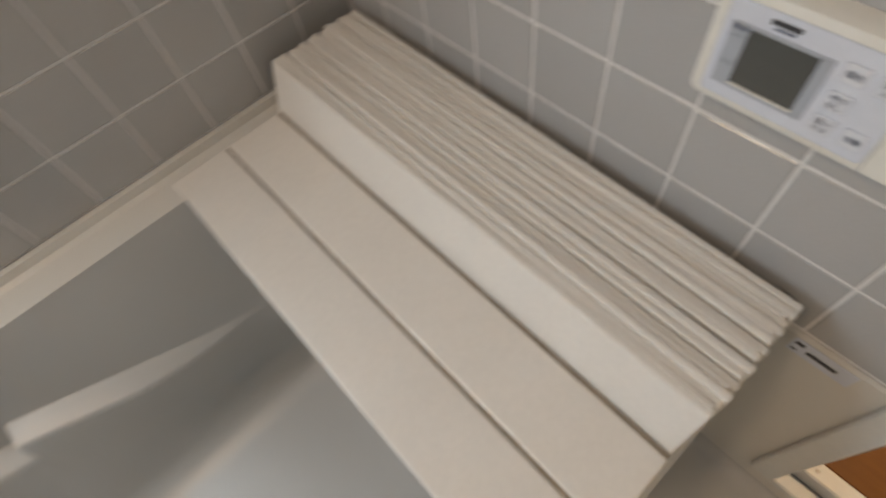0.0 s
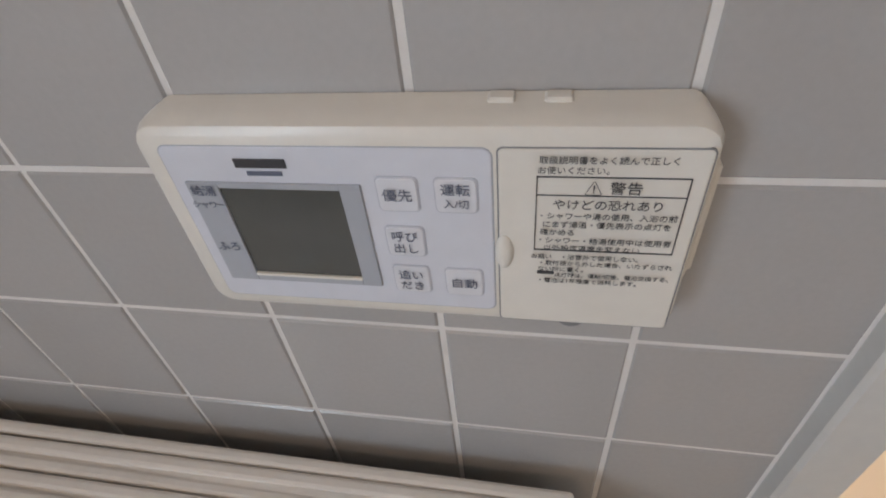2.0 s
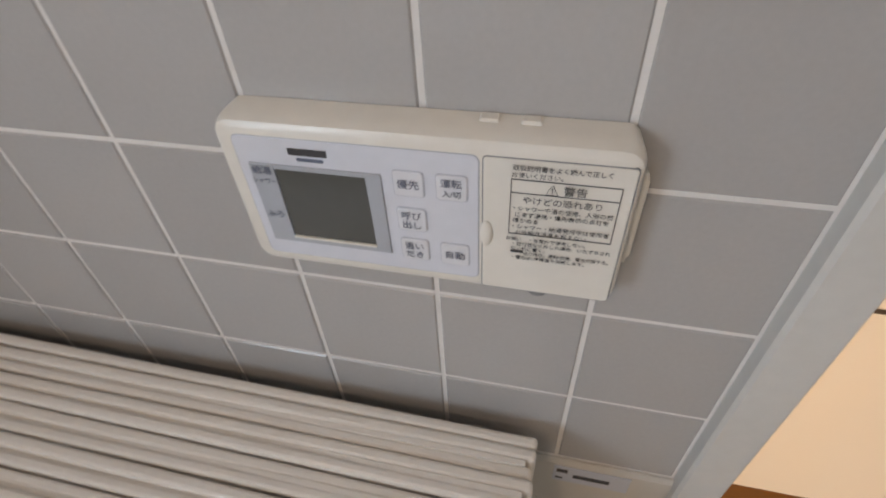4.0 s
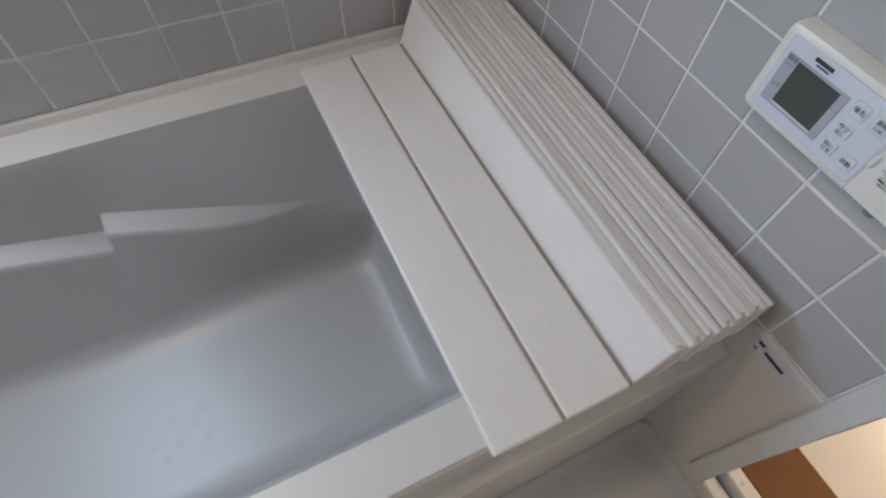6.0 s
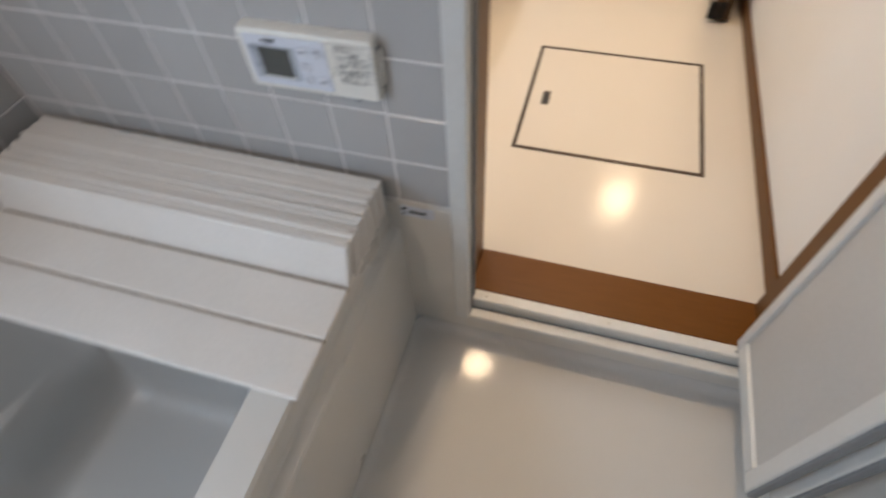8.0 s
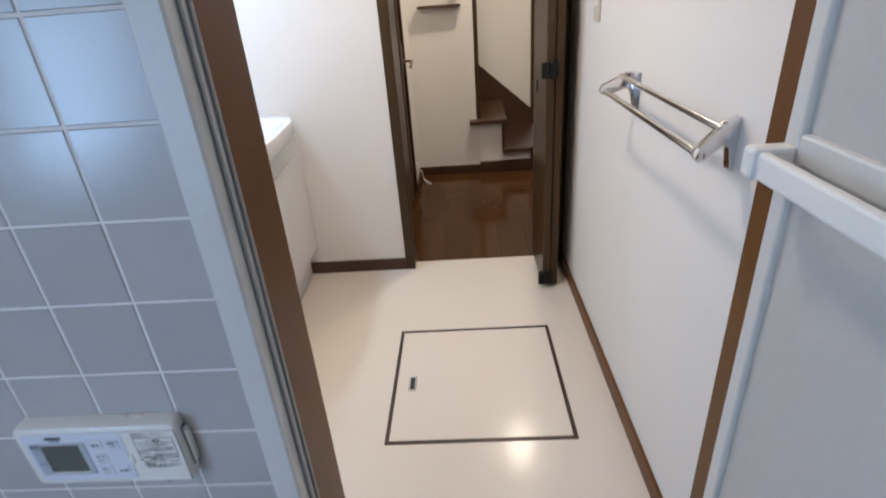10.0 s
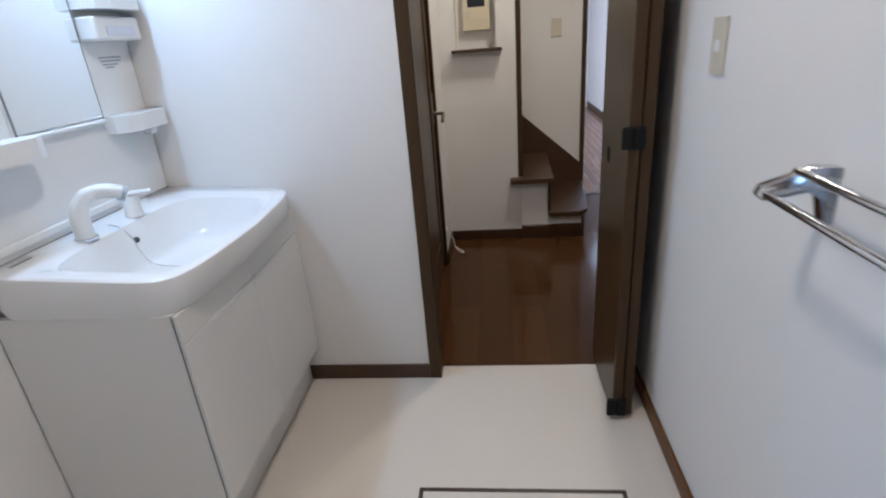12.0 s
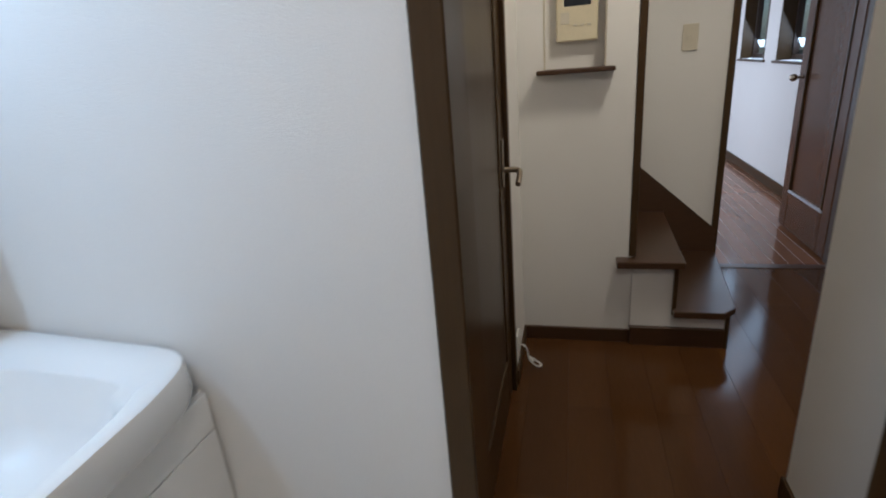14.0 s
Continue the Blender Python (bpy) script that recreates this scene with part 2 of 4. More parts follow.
# ---- the plan ----
P = 0.111                     # tile pitch
LEFT, RIGHT, BACK = -0.888, 0.935, -1.665   # bathroom walls
TILE_Z = 0.373                # foot of the wall tiles
PAN_Z, BATH_TOP, TOP = -0.13, 2.15, 2.40
WL, WR, WN, WF = -0.785, 0.887, 0.19, 1.768   # washroom: left, right, near, far
HX, HY = 0.115, 3.22          # hall: left wall, far wall

# ---- bathroom shell ----
wall = structure("wall_bath_door", boxes((-1.0, 0.112, 0.0016, 0.185, -0.2, TOP), (0.885, 1.05, 0.0016, 0.185, -0.2, TOP), (0.112, 0.885, 0.0016, 0.185, 2.02, TOP), r=0), GROUT,
                 "grey glazed tiles with white grout on the bathroom wall", "wall")
wall_left = structure("wall_bath_left", boxes((LEFT - 0.12, LEFT - 0.0016, BACK - 0.1, -0.99, -0.2, 0.75), (LEFT - 0.12, LEFT - 0.0016, BACK - 0.1, -0.99, 1.35, TOP),
                      (LEFT - 0.12, LEFT - 0.0016, -0.99, 0.0016, -0.2, TOP), (LEFT - 0.12, LEFT - 0.0016, BACK - 0.1, -1.55, 0.75, 1.35), r=0), GROUT,
                      "grey glazed tiles with white grout above the bathtub", "wall")
wall_right = structure("wall_bath_right", boxes((RIGHT + 0.0016, RIGHT + 0.12, BACK - 0.1, 0.0016, -0.2, TOP), r=0), GROUT, "grey glazed tiles with white grout beside the door", "wall")
wall_back = structure("wall_bath_back", boxes((LEFT - 0.12, RIGHT + 0.12, BACK - 0.12, BACK - 0.0016, -0.2, TOP), r=0), GROUT, "grey glazed tiles on the end wall", "wall")
structure("ceiling_bath", boxes((LEFT - 0.12, RIGHT + 0.12, BACK - 0.12, 0.0012, BATH_TOP, BATH_TOP + 0.05), r=0), CEILING, "white bathroom ceiling panel", "ceiling")

# lower shell of moulded plastic, with a raised lip under the tiles and a coved floor
bm = bmesh.new()
prism(bm, [(-0.004, PAN_Z), (0.0012, PAN_Z), (0.0012, TILE_Z - 0.003), (-0.001, TILE_Z - 0.003), (-0.004, TILE_Z - 0.008)], "x", -0.03, 0.112)
prism(bm, [(-0.004, PAN_Z), (0.0012, PAN_Z), (0.0012, -0.05), (-0.004, -0.05)], "x", 0.112, 0.935)
prism(bm, [(RIGHT - 0.004, PAN_Z), (RIGHT + 0.0012, PAN_Z), (RIGHT + 0.0012, TILE_Z - 0.003), (RIGHT - 0.004, TILE_Z - 0.003)], "y", BACK, -0.004)
prism(bm, [(BACK + 0.004, PAN_Z), (BACK - 0.0012, PAN_Z), (BACK - 0.0012, TILE_Z - 0.003), (BACK + 0.004, TILE_Z - 0.003)], "x", 0.0, RIGHT - 0.004)
structure("wall_bath_base", bm, BATH, "cream moulded plastic lower wall under the tiles", "wall")
cove = 0.028
bm = bmesh.new()
rows = []
for k in range(7):
    a = math.pi / 2 * k / 6
    rows.append((cove * (1 - math.sin(a)), PAN_Z + cove * (1 - math.cos(a))))
rings = []
for inset, z in rows:
    x0, x1, y0, y1, rr = -0.002 + inset, RIGHT - 0.004 - inset, BACK + 0.004 + inset, -0.004 - inset, 0.035
    pts = []
    for cx, cy, a0 in ((x1 - rr, y1 - rr, 0), (x0 + rr, y1 - rr, 90), (x0 + rr, y0 + rr, 180), (x1 - rr, y0 + rr, 270)):
        for q in range(7):
            a = radians(a0 + 15 * q)
            pts.append((cx + rr * math.cos(a), cy + rr * math.sin(a), z))
    rings.append(pts)
rings = rings[::-1]
lip = []
for x, y in ((RIGHT - 0.004, -0.004), (-0.002, -0.004), (-0.002, BACK + 0.004), (RIGHT - 0.004, BACK + 0.004)):
    lip += [(x, y, PAN_Z + cove)] * 7
rings = [lip] + rings
loft(bm, rings, cap_end=True)
bmesh.ops.remove_doubles(bm, verts=bm.verts, dist=1e-5)
structure("floor_bath", bm, PAN, "glossy cream moulded bathroom floor pan", "floor", smooth=True)

# door frame of white aluminium, with its sill and lower rail
bm = boxes((0.1122, 0.151, -0.014, 0.052, -0.045, 2.02), (0.834, 0.884, -0.014, 0.052, -0.045, 2.02), (0.151, 0.834, -0.014, 0.052, 1.97, 2.02), r=0.003)
structure("door_1_frame", bm, ALU, "white aluminium bathroom door frame", "door frame")
bm = boxes((0.1508, 0.8342, 0.022, 0.054, -0.04, 0.004), (0.1508, 0.8342, -0.014, 0.016, -0.05, -0.028), r=0.003)
bm2 = boxes((0.1508, 0.8342, 0.010, 0.024, -0.05, -0.036), r=0)
structure("door_1_sill", bm, ALU, "white aluminium bathroom door sill", "door sill")
structure("door_1_track", bm2, ALU_GREY, "dark rubber gap in the bathroom door sill", "door sill")
structure("trim_seal_left", boxes((0.1515, 0.1545, 0.012, 0.018, -0.04, 1.97), (0.1515, 0.1545, 0.034, 0.040, -0.04, 1.97), r=0), ALU_GREY, "dark gasket in the door frame", "trim")
sill = bpy.data.objects["door_1_sill"]
for x in (0.185, 0.50, 0.80):
    bm = bmesh.new()
    tube(bm, [(x, 0.036, 0.0035), (x, 0.036, 0.0052)], [0.0042, 0.0034], 12)
    part("screw", bm, CHROME, sill, smooth=True)
# brown wooden lining between bathroom and washroom
bm = boxes((0.1125, 0.140, 0.0545, 0.190, -0.02, 2.03), (0.852, 0.884, 0.0545, 0.190, -0.02, 2.03), (0.140, 0.852, 0.0545, 0.190, 1.985, 2.03), r=0.002)
structure("trim_bath_door", bm, OAK, "brown wooden door lining", "door frame")
structure("trim_bath_threshold", boxes((0.140, 0.852, 0.0545, 0.190, -0.03, 0.003), r=0.002), OAK_Y, "brown wooden threshold board", "threshold")
structure("trim_washroom_near", boxes((0.085, 0.128, 0.1905, 0.200, 0.0, 2.07), (0.868, 0.8865, 0.1905, 0.200, 0.0, 2.07), (0.128, 0.868, 0.1905, 0.200, 2.02, 2.07), r=0.002), OAK, "brown door casing", "trim")

# ---- washroom shell ----
structure("wall_washroom_near", boxes((WL - 0.1, 0.1125, 0.1855, 0.190, -0.1, TOP), (0.1125, 0.885, 0.1855, 0.190, 2.03, TOP), r=0), WALLPAPER, "white wallpapered wall", "wall")
structure("wall_washroom_left", boxes((WL - 0.1, WL, 0.19, WF, -0.1, TOP), r=0), WALLPAPER, "white textured wallpaper", "wall")
structure("wall_washroom_right", boxes((WR, WR + 0.016, 0.19, WF + 0.1, -0.1, TOP), r=0), WALLPAPER, "white textured wallpaper", "wall")
structure("wall_washroom_far", boxes((WL - 0.1, 0.106, WF, WF + 0.1, -0.1, TOP), (0.106, 0.887, WF, WF + 0.1, 2.04, TOP), r=0), WALLPAPER, "white textured wallpaper", "wall")
structure("ceiling_washroom", boxes((WL - 0.1, WR + 0.02, 0.186, WF + 0.1, TOP, TOP + 0.05), r=0), CEILING, "white ceiling", "ceiling")
structure("floor_washroom", boxes((WL, WR, 0.190, 1.836, -0.05, 0.0), r=0), VINYL, "glossy cream vinyl floor", "floor")
structure("baseboard_washroom_far", boxes((-0.385, 0.106, WF - 0.010, WF, 0.0, 0.062), r=0.002), DARK_X, "dark brown baseboard", "baseboard")
structure("baseboard_washroom_right", boxes((WR - 0.010, WR, 0.2, WF - 0.02, 0.0, 0.062), r=0.002), OAK, "brown baseboard", "baseboard")
structure("door_2_frame", boxes((0.106, 0.151, WF - 0.012, WF + 0.112, 0.0, 2.06), (0.848, 0.8865, WF - 0.012, WF + 0.112, 0.0, 2.06), (0.151, 0.848, WF - 0.012, WF + 0.112, 2.02, 2.06), r=0.003), DARK,
          "dark brown wooden door frame", "door frame")
structure("door_2_threshold", boxes((0.151, 0.848, 1.836, 1.857, -0.03, 0.0015), r=0.001), DARK_H, "dark brown threshold strip", "threshold")

# ---- hall shell ----
ORIGIN[0] = Vector((-0.024, 0.030, 0))
structure("wall_hall_left", boxes((HX - 0.1, HX, 2.83, HY + 0.3, -0.1, TOP), (HX - 0.1, HX, 1.84, 2.83, 2.05, TOP), (HX - 0.12, HX - 0.05, 1.84, 2.83, -0.1, 2.05), r=0), WALLPAPER, "white wallpapered hall wall", "wall")
structure("wall_hall_far", boxes((HX, 0.215, HY, HY + 0.10, -0.1, TOP), (0.215, 0.445, HY, HY + 0.10, -0.1, 1.15), (0.445, 0.570, HY, HY + 0.10, -0.1, TOP), (0.215, 0.445, HY, HY + 0.10, 1.70, TOP),
          (0.215, 0.445, HY + 0.06, HY + 0.10, 1.15, 1.70), r=0), WALLPAPER, "white hall wall with a small recess", "wall")
structure("wall_hall_right", boxes((0.905, 1.01, 1.835, 2.38, -0.1, TOP), r=0), WALLPAPER, "white wallpapered hall wall end", "wall")
structure("wall_stair", boxes((0.0, 1.045, 3.90, 3.985, -0.1, TOP), r=0), WALLPAPER, "white wall beside the stairs", "wall")
structure("wall_hall_closing", boxes((1.0, 2.1, 2.32, 2.40, -0.1, TOP), (1.95, 2.1, 2.40, 4.09, -0.1, TOP), (0.0, 0.115, 3.52, 3.9, -0.1, TOP), r=0), WALLPAPER, "plain white hall wall", "wall")
structure("ceiling_hall", boxes((0.0, 2.1, 1.83, 4.19, TOP, TOP + 0.05), r=0), CEILING, "white hall ceiling", "ceiling")
structure("baseboard_hall_far", boxes((HX, 0.5695, HY - 0.012, HY, 0.0, 0.062), r=0.002), DARK_X, "dark brown baseboard", "baseboard")
structure("baseboard_hall_left", boxes((HX, HX + 0.010, 2.84, HY - 0.012, 0.0, 0.062), r=0.002), DARK, "dark brown baseboard", "baseboard")
structure("baseboard_hall_right", boxes((0.895, 0.905, 1.86, 2.392, 0.0, 0.07), (0.895, 1.01, 2.38, 2.392, 0.0, 0.07), r=0.002), DARK, "dark brown baseboard", "baseboard")
structure("trim_wall_end", boxes((0.556, 0.584, HY - 0.008, HY + 0.11, 0.405, TOP), r=0.003), DARK, "dark brown corner post at the stairs", "trim")
structure("trim_stair_post", boxes((1.032, 1.062, 3.885, 3.995, 0.0, TOP), r=0.003), DARK, "dark brown corner post", "trim")
structure("niche_lining", boxes((0.2155, 0.2195, HY + 0.001, HY + 0.06, 1.168, 1.70), (0.4405, 0.4445, HY + 0.001, HY + 0.06, 1.168, 1.70), r=0), SWITCH, "beige lining of the wall recess", "trim")

# ---- far room shell ----
structure("wall_room_door_side", boxes((1.705, 2.1, 4.09, 4.19, -0.1, TOP), (1.062, 1.705, 4.09, 4.19, 2.05, TOP), (-0.2, 1.062, 4.09, 4.19, -0.1, TOP), r=0), WALLPAPER, "white wall around the far doorway", "wall")
structure("wall_room_right", boxes((1.96, 2.12, 4.19, 9.0, -0.1, 1.02), (1.96, 2.12, 4.19, 9.0, 1.95, TOP), (1.96, 2.12, 4.19, 5.45, 1.02, 1.95), (1.96, 2.12, 6.15, 6.45, 1.02, 1.95), (1.96, 2.12, 7.15, 9.0, 1.02, 1.95), r=0),
          WALLPAPER, "white wallpapered room wall with two windows", "wall")
# the opening in the left side is made for the added window_4
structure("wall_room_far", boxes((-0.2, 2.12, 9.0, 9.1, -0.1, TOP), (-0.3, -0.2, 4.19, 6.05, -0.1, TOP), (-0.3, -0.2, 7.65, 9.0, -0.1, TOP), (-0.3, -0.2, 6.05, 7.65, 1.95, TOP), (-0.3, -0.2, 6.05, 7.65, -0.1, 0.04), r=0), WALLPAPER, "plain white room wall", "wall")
structure("ceiling_room", boxes((-0.3, 2.12, 4.19, 9.1, TOP, TOP + 0.05), r=0), CEILING, "white room ceiling", "ceiling")
structure("baseboard_room", boxes((1.948, 1.96, 4.19, 9.0, 0.0, 0.085), r=0.002), DARK, "brown baseboard", "baseboard")
structure("door_3_frame", boxes((1.700, 1.735, 4.075, 4.205, 0.0, 2.05), (1.062, 1.700, 4.075, 4.205, 2.02, 2.06), r=0.003), DARK, "dark brown wooden door frame", "door frame")
structure("door_3_threshold", boxes((1.062, 1.700, 4.09, 4.15, -0.03, 0.004), r=0.002), DARK_X, "red-brown floor strip in the doorway", "threshold")


ORIGIN[0] = Vector((0, 0, 0))


# ---- folding bath lid ----
def slab(bm, x0, x1, y0, y1, z0, z1):
    rbox(bm, x0, x1, y0, y1, z0, z1, r=0.0035, seg=2)
    return bm


lid = thing("folding_bath_board", (-0.43, -0.22, 0.356), "folding cream plastic bath lid, half stacked on the tub", "bath lid")
for y1, y0 in ((-0.234, -0.3398), (-0.3447, -0.4505)):
    part("lid_panel", slab(bmesh.new(), -0.834, -0.022, y0, y1, 0.3565, 0.3705), LID, lid)
for y in (-0.34225, -0.2325):
    part("hinge_strip", boxes((-0.832, -0.024, y - 0.004, y + 0.004, 0.358, 0.3680), r=0), LID_GAP, lid)
rng = random.Random(4)
N, THICK = 13, 0.0137
LEAN_OUT = (0.033, 0.033, 0.019, 0.019, 0.008, 0.008)
for k in range(N):
    top = 0.4545 - 0.002 * k / N + rng.uniform(-0.002, 0.002)
    shift, seed = rng.uniform(-0.004, 0.004), rng.uniform(0, 6)
    lean = LEAN_OUT[k] if k < len(LEAN_OUT) else 0.002
    thin = (0.0024, 0.0017)[k % 2]
    y0 = -0.198 + THICK * k
    bm = slab(bmesh.new(), -0.842 + shift, -0.022 + shift * 0.6, y0, y0 + THICK - thin, 0.3562, top)
    for v in bm.verts:
        v.co.y += 0.0012 * math.sin(v.co.x * 4 + seed) - lean * (top - v.co.z) / 0.1
        v.co.z += 0.0012 * math.sin(v.co.x * 6 + seed * 2) * (v.co.z > 0.4) - 0.010 * (v.co.x + 0.43) * (v.co.z > 0.4)
    part("lid_panel", bm, LID, lid)
    if k % 2 == 0 and k < 12:
        part("hinge_strip", boxes((-0.830, -0.030, y0 + THICK - 0.004, y0 + THICK + 0.001, 0.40, top - 0.0034), r=0), LID, lid)


# ---- bathtub ----
tub = thing("bathtub", (-0.45, -0.83, PAN_Z), "cream plastic bathtub with a moulded ledge along the wall", "bathtub")


def ledge(y):
    """Height of the moulded ledge, and where the wall stands there: two gently rising lengths, with a drop between them."""
    if y > -0.913:
        t = min(1, max(-0.2, (-0.45 - y) / 0.46))
        return 0.112 + 0.088 * t, -0.690 - 0.092 * t
    t = min(1, (-0.913 - y) / 0.32)
    return 0.146 + 0.084 * t, -0.779 - 0.008 * t


def tub_section(y, depth):
    """One cut across the tub: x and z from the wall-side rim to the front rim."""
    z, w = ledge(y)
    wide = 0.050 if y < -0.72 else 0.012 + 0.038 * max(0, (-0.46 - y) / 0.26)
    low = w + wide
    shape = [(-0.802, 0.3545), (-0.799, 0.346), (w * 0.30 - 0.799 * 0.70, 0.310), (w - 0.002, z + 0.010), (w, z + 0.002), (w + 0.004, z), (low - 0.005, z - 0.006), (low, z - 0.010), (low + 0.003, z - 0.020), (w * 0.6 - 0.236, 0.045), (-0.680, -0.01),
             (-0.668, -0.052), (-0.656, -0.078), (-0.634, -0.094), (-0.59, -0.101), (-0.43, -0.102), (-0.30, -0.101), (-0.258, -0.095), (-0.236, -0.080), (-0.222, -0.054), (-0.206, -0.005), (-0.150, 0.22), (-0.120, 0.335), (-0.116, 0.347), (-0.112, 0.3545)]
    fade = min(1, max(0, (-0.50 - y) / 0.12))
    shape = [(x * fade + (-0.799 + (0.346 - zz) * 0.4045) * (1 - fade) if 2 <= i <= 9 else x, zz) for i, (x, zz) in enumerate(shape)]
    mid = -0.44
    return [(mid + (x - mid) * (1 - 0.16 * (1 - depth) ** 0.5) if 0 < i < len(shape) - 1 else x, y, 0.3545 - (0.3545 - zz) * depth) for i, (x, zz) in enumerate(shape)]


stations = [(-0.350, 0.0), (-0.353, 0.12), (-0.358, 0.32), (-0.366, 0.58), (-0.376, 0.80), (-0.387, 0.91), (-0.402, 0.962), (-0.425, 0.986), (-0.46, 0.997), (-0.52, 1.0), (-0.58, 1.0), (-0.64, 1.0)]
stations += [(-0.68 - 0.045 * k, 1.0) for k in range(6)] + [(-0.909, 1.0), (-0.916, 1.0)]
stations += [(-0.96 - 0.05 * k, 1.0) for k in range(9)] + [(-1.42, 0.95), (-1.47, 0.8), (-1.52, 0.45), (-1.56, 0.12), (-1.572, 0.0)]
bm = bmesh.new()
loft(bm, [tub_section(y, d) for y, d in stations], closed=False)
part("basin", bm, TUB_SHADED, tub, smooth=True)
bm = bmesh.new()
prism(bm, [(LEFT + 0.0005, 0.34), (-0.802, 0.34), (-0.802, 0.3545), (-0.86, 0.3545), (-0.872, 0.358), (-0.876, 0.372), (LEFT + 0.0005, 0.372)], "y", BACK + 0.001, -0.005)
prism(bm, [(-0.112, 0.3545), (-0.112, 0.33), (-0.060, 0.32), (-0.034, 0.33), (-0.0345, 0.348), (-0.040, 0.3545)], "y", BACK + 0.001, -0.005)
prism(bm, [(-0.350, 0.3545), (-0.350, 0.34), (-0.005, 0.34), (-0.005, 0.3545)], "x", -0.802, -0.112)
prism(bm, [(BACK + 0.001, 0.3545), (BACK + 0.001, 0.34), (-1.572, 0.34), (-1.572, 0.3545)], "x", -0.802, -0.112)
part("rim", bm, BATH, tub)
bm = bmesh.new()
prism(bm, [(-0.10, 0.325), (-0.0348, 0.332), (-0.0345, 0.300), (-0.031, 0.288), (-0.012, 0.277), (-0.0075, 0.268), (-0.0065, 0.10), (-0.0022, PAN_Z + 0.004), (-0.10, PAN_Z + 0.004)], "y", BACK + 0.001, -0.0045)
part("apron", bm, BATH, tub)
for x, y in ((-0.385, -0.94), (-0.415, -0.91), (-0.355, -0.97), (-0.44, -0.885), (-0.345, -0.905), (-0.395, -0.995), (-0.445, -0.95), (-0.375, -0.885)):
    bm = bmesh.new()
    bmesh.ops.create_uvsphere(bm, u_segments=12, v_segments=6, radius=0.009, matrix=Matrix.LocRotScale((x, y, -0.1015), None, (1, 1, 0.07)))
    part("grip_dot", bm, TUB_SHADED, tub, smooth=True)

# ---- label under the tiles ----
plate = thing("name_plate", (0.035, -0.005, 0.345), "small silver sticker with black print on the plastic wall", "label")
part("plate", boxes((0.0, 0.075, -0.0052, -0.0038, 0.330, 0.362), r=0.0004), LABEL_AND_GLINT, plate)
part("print_bar", boxes((0.020, 0.056, -0.0056, -0.0051, 0.342, 0.349), r=0), INK, plate)
part("print_bar", boxes((0.003, 0.014, -0.0056, -0.0051, 0.350, 0.357), r=0), INK, plate)
part("print_bar", boxes((0.003, 0.010, -0.0056, -0.0051, 0.336, 0.339), r=0), INK, plate)

# ---- water heater remote control ----
remote = thing("bath_remote_control", (-0.113, 0.0, 0.69), "ivory plastic water heater control panel with a grey display", "control panel")
X0, X1, Z0, Z1, F = -0.2305, 0.0080, 0.6355, 0.746, -0.0245


def rounded(x0, x1, z0, z1, r, y, n=5):
    pts = []
    for cx, cz, a0 in ((x1 - r, z1 - r, 0), (x0 + r, z1 - r, 90), (x0 + r, z0 + r, 180), (x1 - r, z0 + r, 270)):
        pts += [(cx + r * math.cos(radians(a0 + 90 * q / n)), y, cz + r * math.sin(radians(a0 + 90 * q / n))) for q in range(n + 1)]
    return pts


def plate_mesh(x0, x1, z0, z1, r, y_back, y_front, soft=0.001):
    bm = bmesh.new()
    loft(bm, [rounded(x0, x1, z0, z1, r, y_back), rounded(x0, x1, z0, z1, r, y_front + soft), rounded(x0 + soft * 0.3, x1 - soft * 0.3, z0 + soft * 0.3, z1 - soft * 0.3, r, y_front + soft * 0.3),
              rounded(x0 + soft, x1 - soft, z0 + soft, z1 - soft, r, y_front)], cap_end=True)
    return bm


bm = bmesh.new()
loft(bm, [rounded(X0 + 0.003, X1 - 0.003, Z0 + 0.003, Z1 + 0.002, 0.008, -0.0005), rounded(X0 + 0.001, X1 - 0.001, Z0 + 0.001, Z1 + 0.001, 0.009, -0.012), rounded(X0, X1, Z0, Z1, 0.010, -0.018),
          rounded(X0 + 0.0015, X1 - 0.0015, Z0 + 0.0015, Z1 - 0.0015, 0.010, -0.0225), rounded(X0 + 0.005, X1 - 0.005, Z0 + 0.005, Z1 - 0.005, 0.009, F)], cap_end=True)
part("body", bm, IVORY, remote, smooth=True)
part("sheet_seam", plate_mesh(-0.2190, -0.0747, 0.6450, 0.7370, 0.0045, F + 0.001, F - 0.0002, 0.0001), BEZEL, remote)
part("cover_seam", plate_mesh(-0.0733, 0.0050, 0.6388, 0.7373, 0.0025, F + 0.001, F - 0.0003, 0.0001), ALU_GREY, remote, "dark joint round the cover")
part("control_sheet", plate_mesh(-0.2185, -0.0752, 0.6455, 0.7365, 0.004, F + 0.001, F - 0.0006, 0.0004), PANEL, remote, "pale blue-grey button sheet")
cover = part("battery_cover", plate_mesh(-0.0727, 0.0044, 0.6394, 0.7367, 0.002, F + 0.001, F - 0.0008, 0.0006), IVORY, remote)
bm = bmesh.new()
bmesh.ops.create_uvsphere(bm, u_segments=18, v_segments=10, radius=0.0085, matrix=Matrix.LocRotScale((-0.0705, F - 0.0006, 0.6845), None, (0.48, 0.34, 1.15)))
part("thumb_grip", bm, IVORY, remote, smooth=True)
part("bezel", boxes((-0.2120, -0.1965, F - 0.0018, F, 0.6585, 0.7190), (-0.1400, -0.1305, F - 0.0018, F, 0.6585, 0.7190), (-0.1965, -0.1400, F - 0.0018, F, 0.7160, 0.7190), (-0.1965, -0.1400, F - 0.0018, F, 0.6585, 0.6635), r=0.0003), BEZEL, remote, "grey display surround")
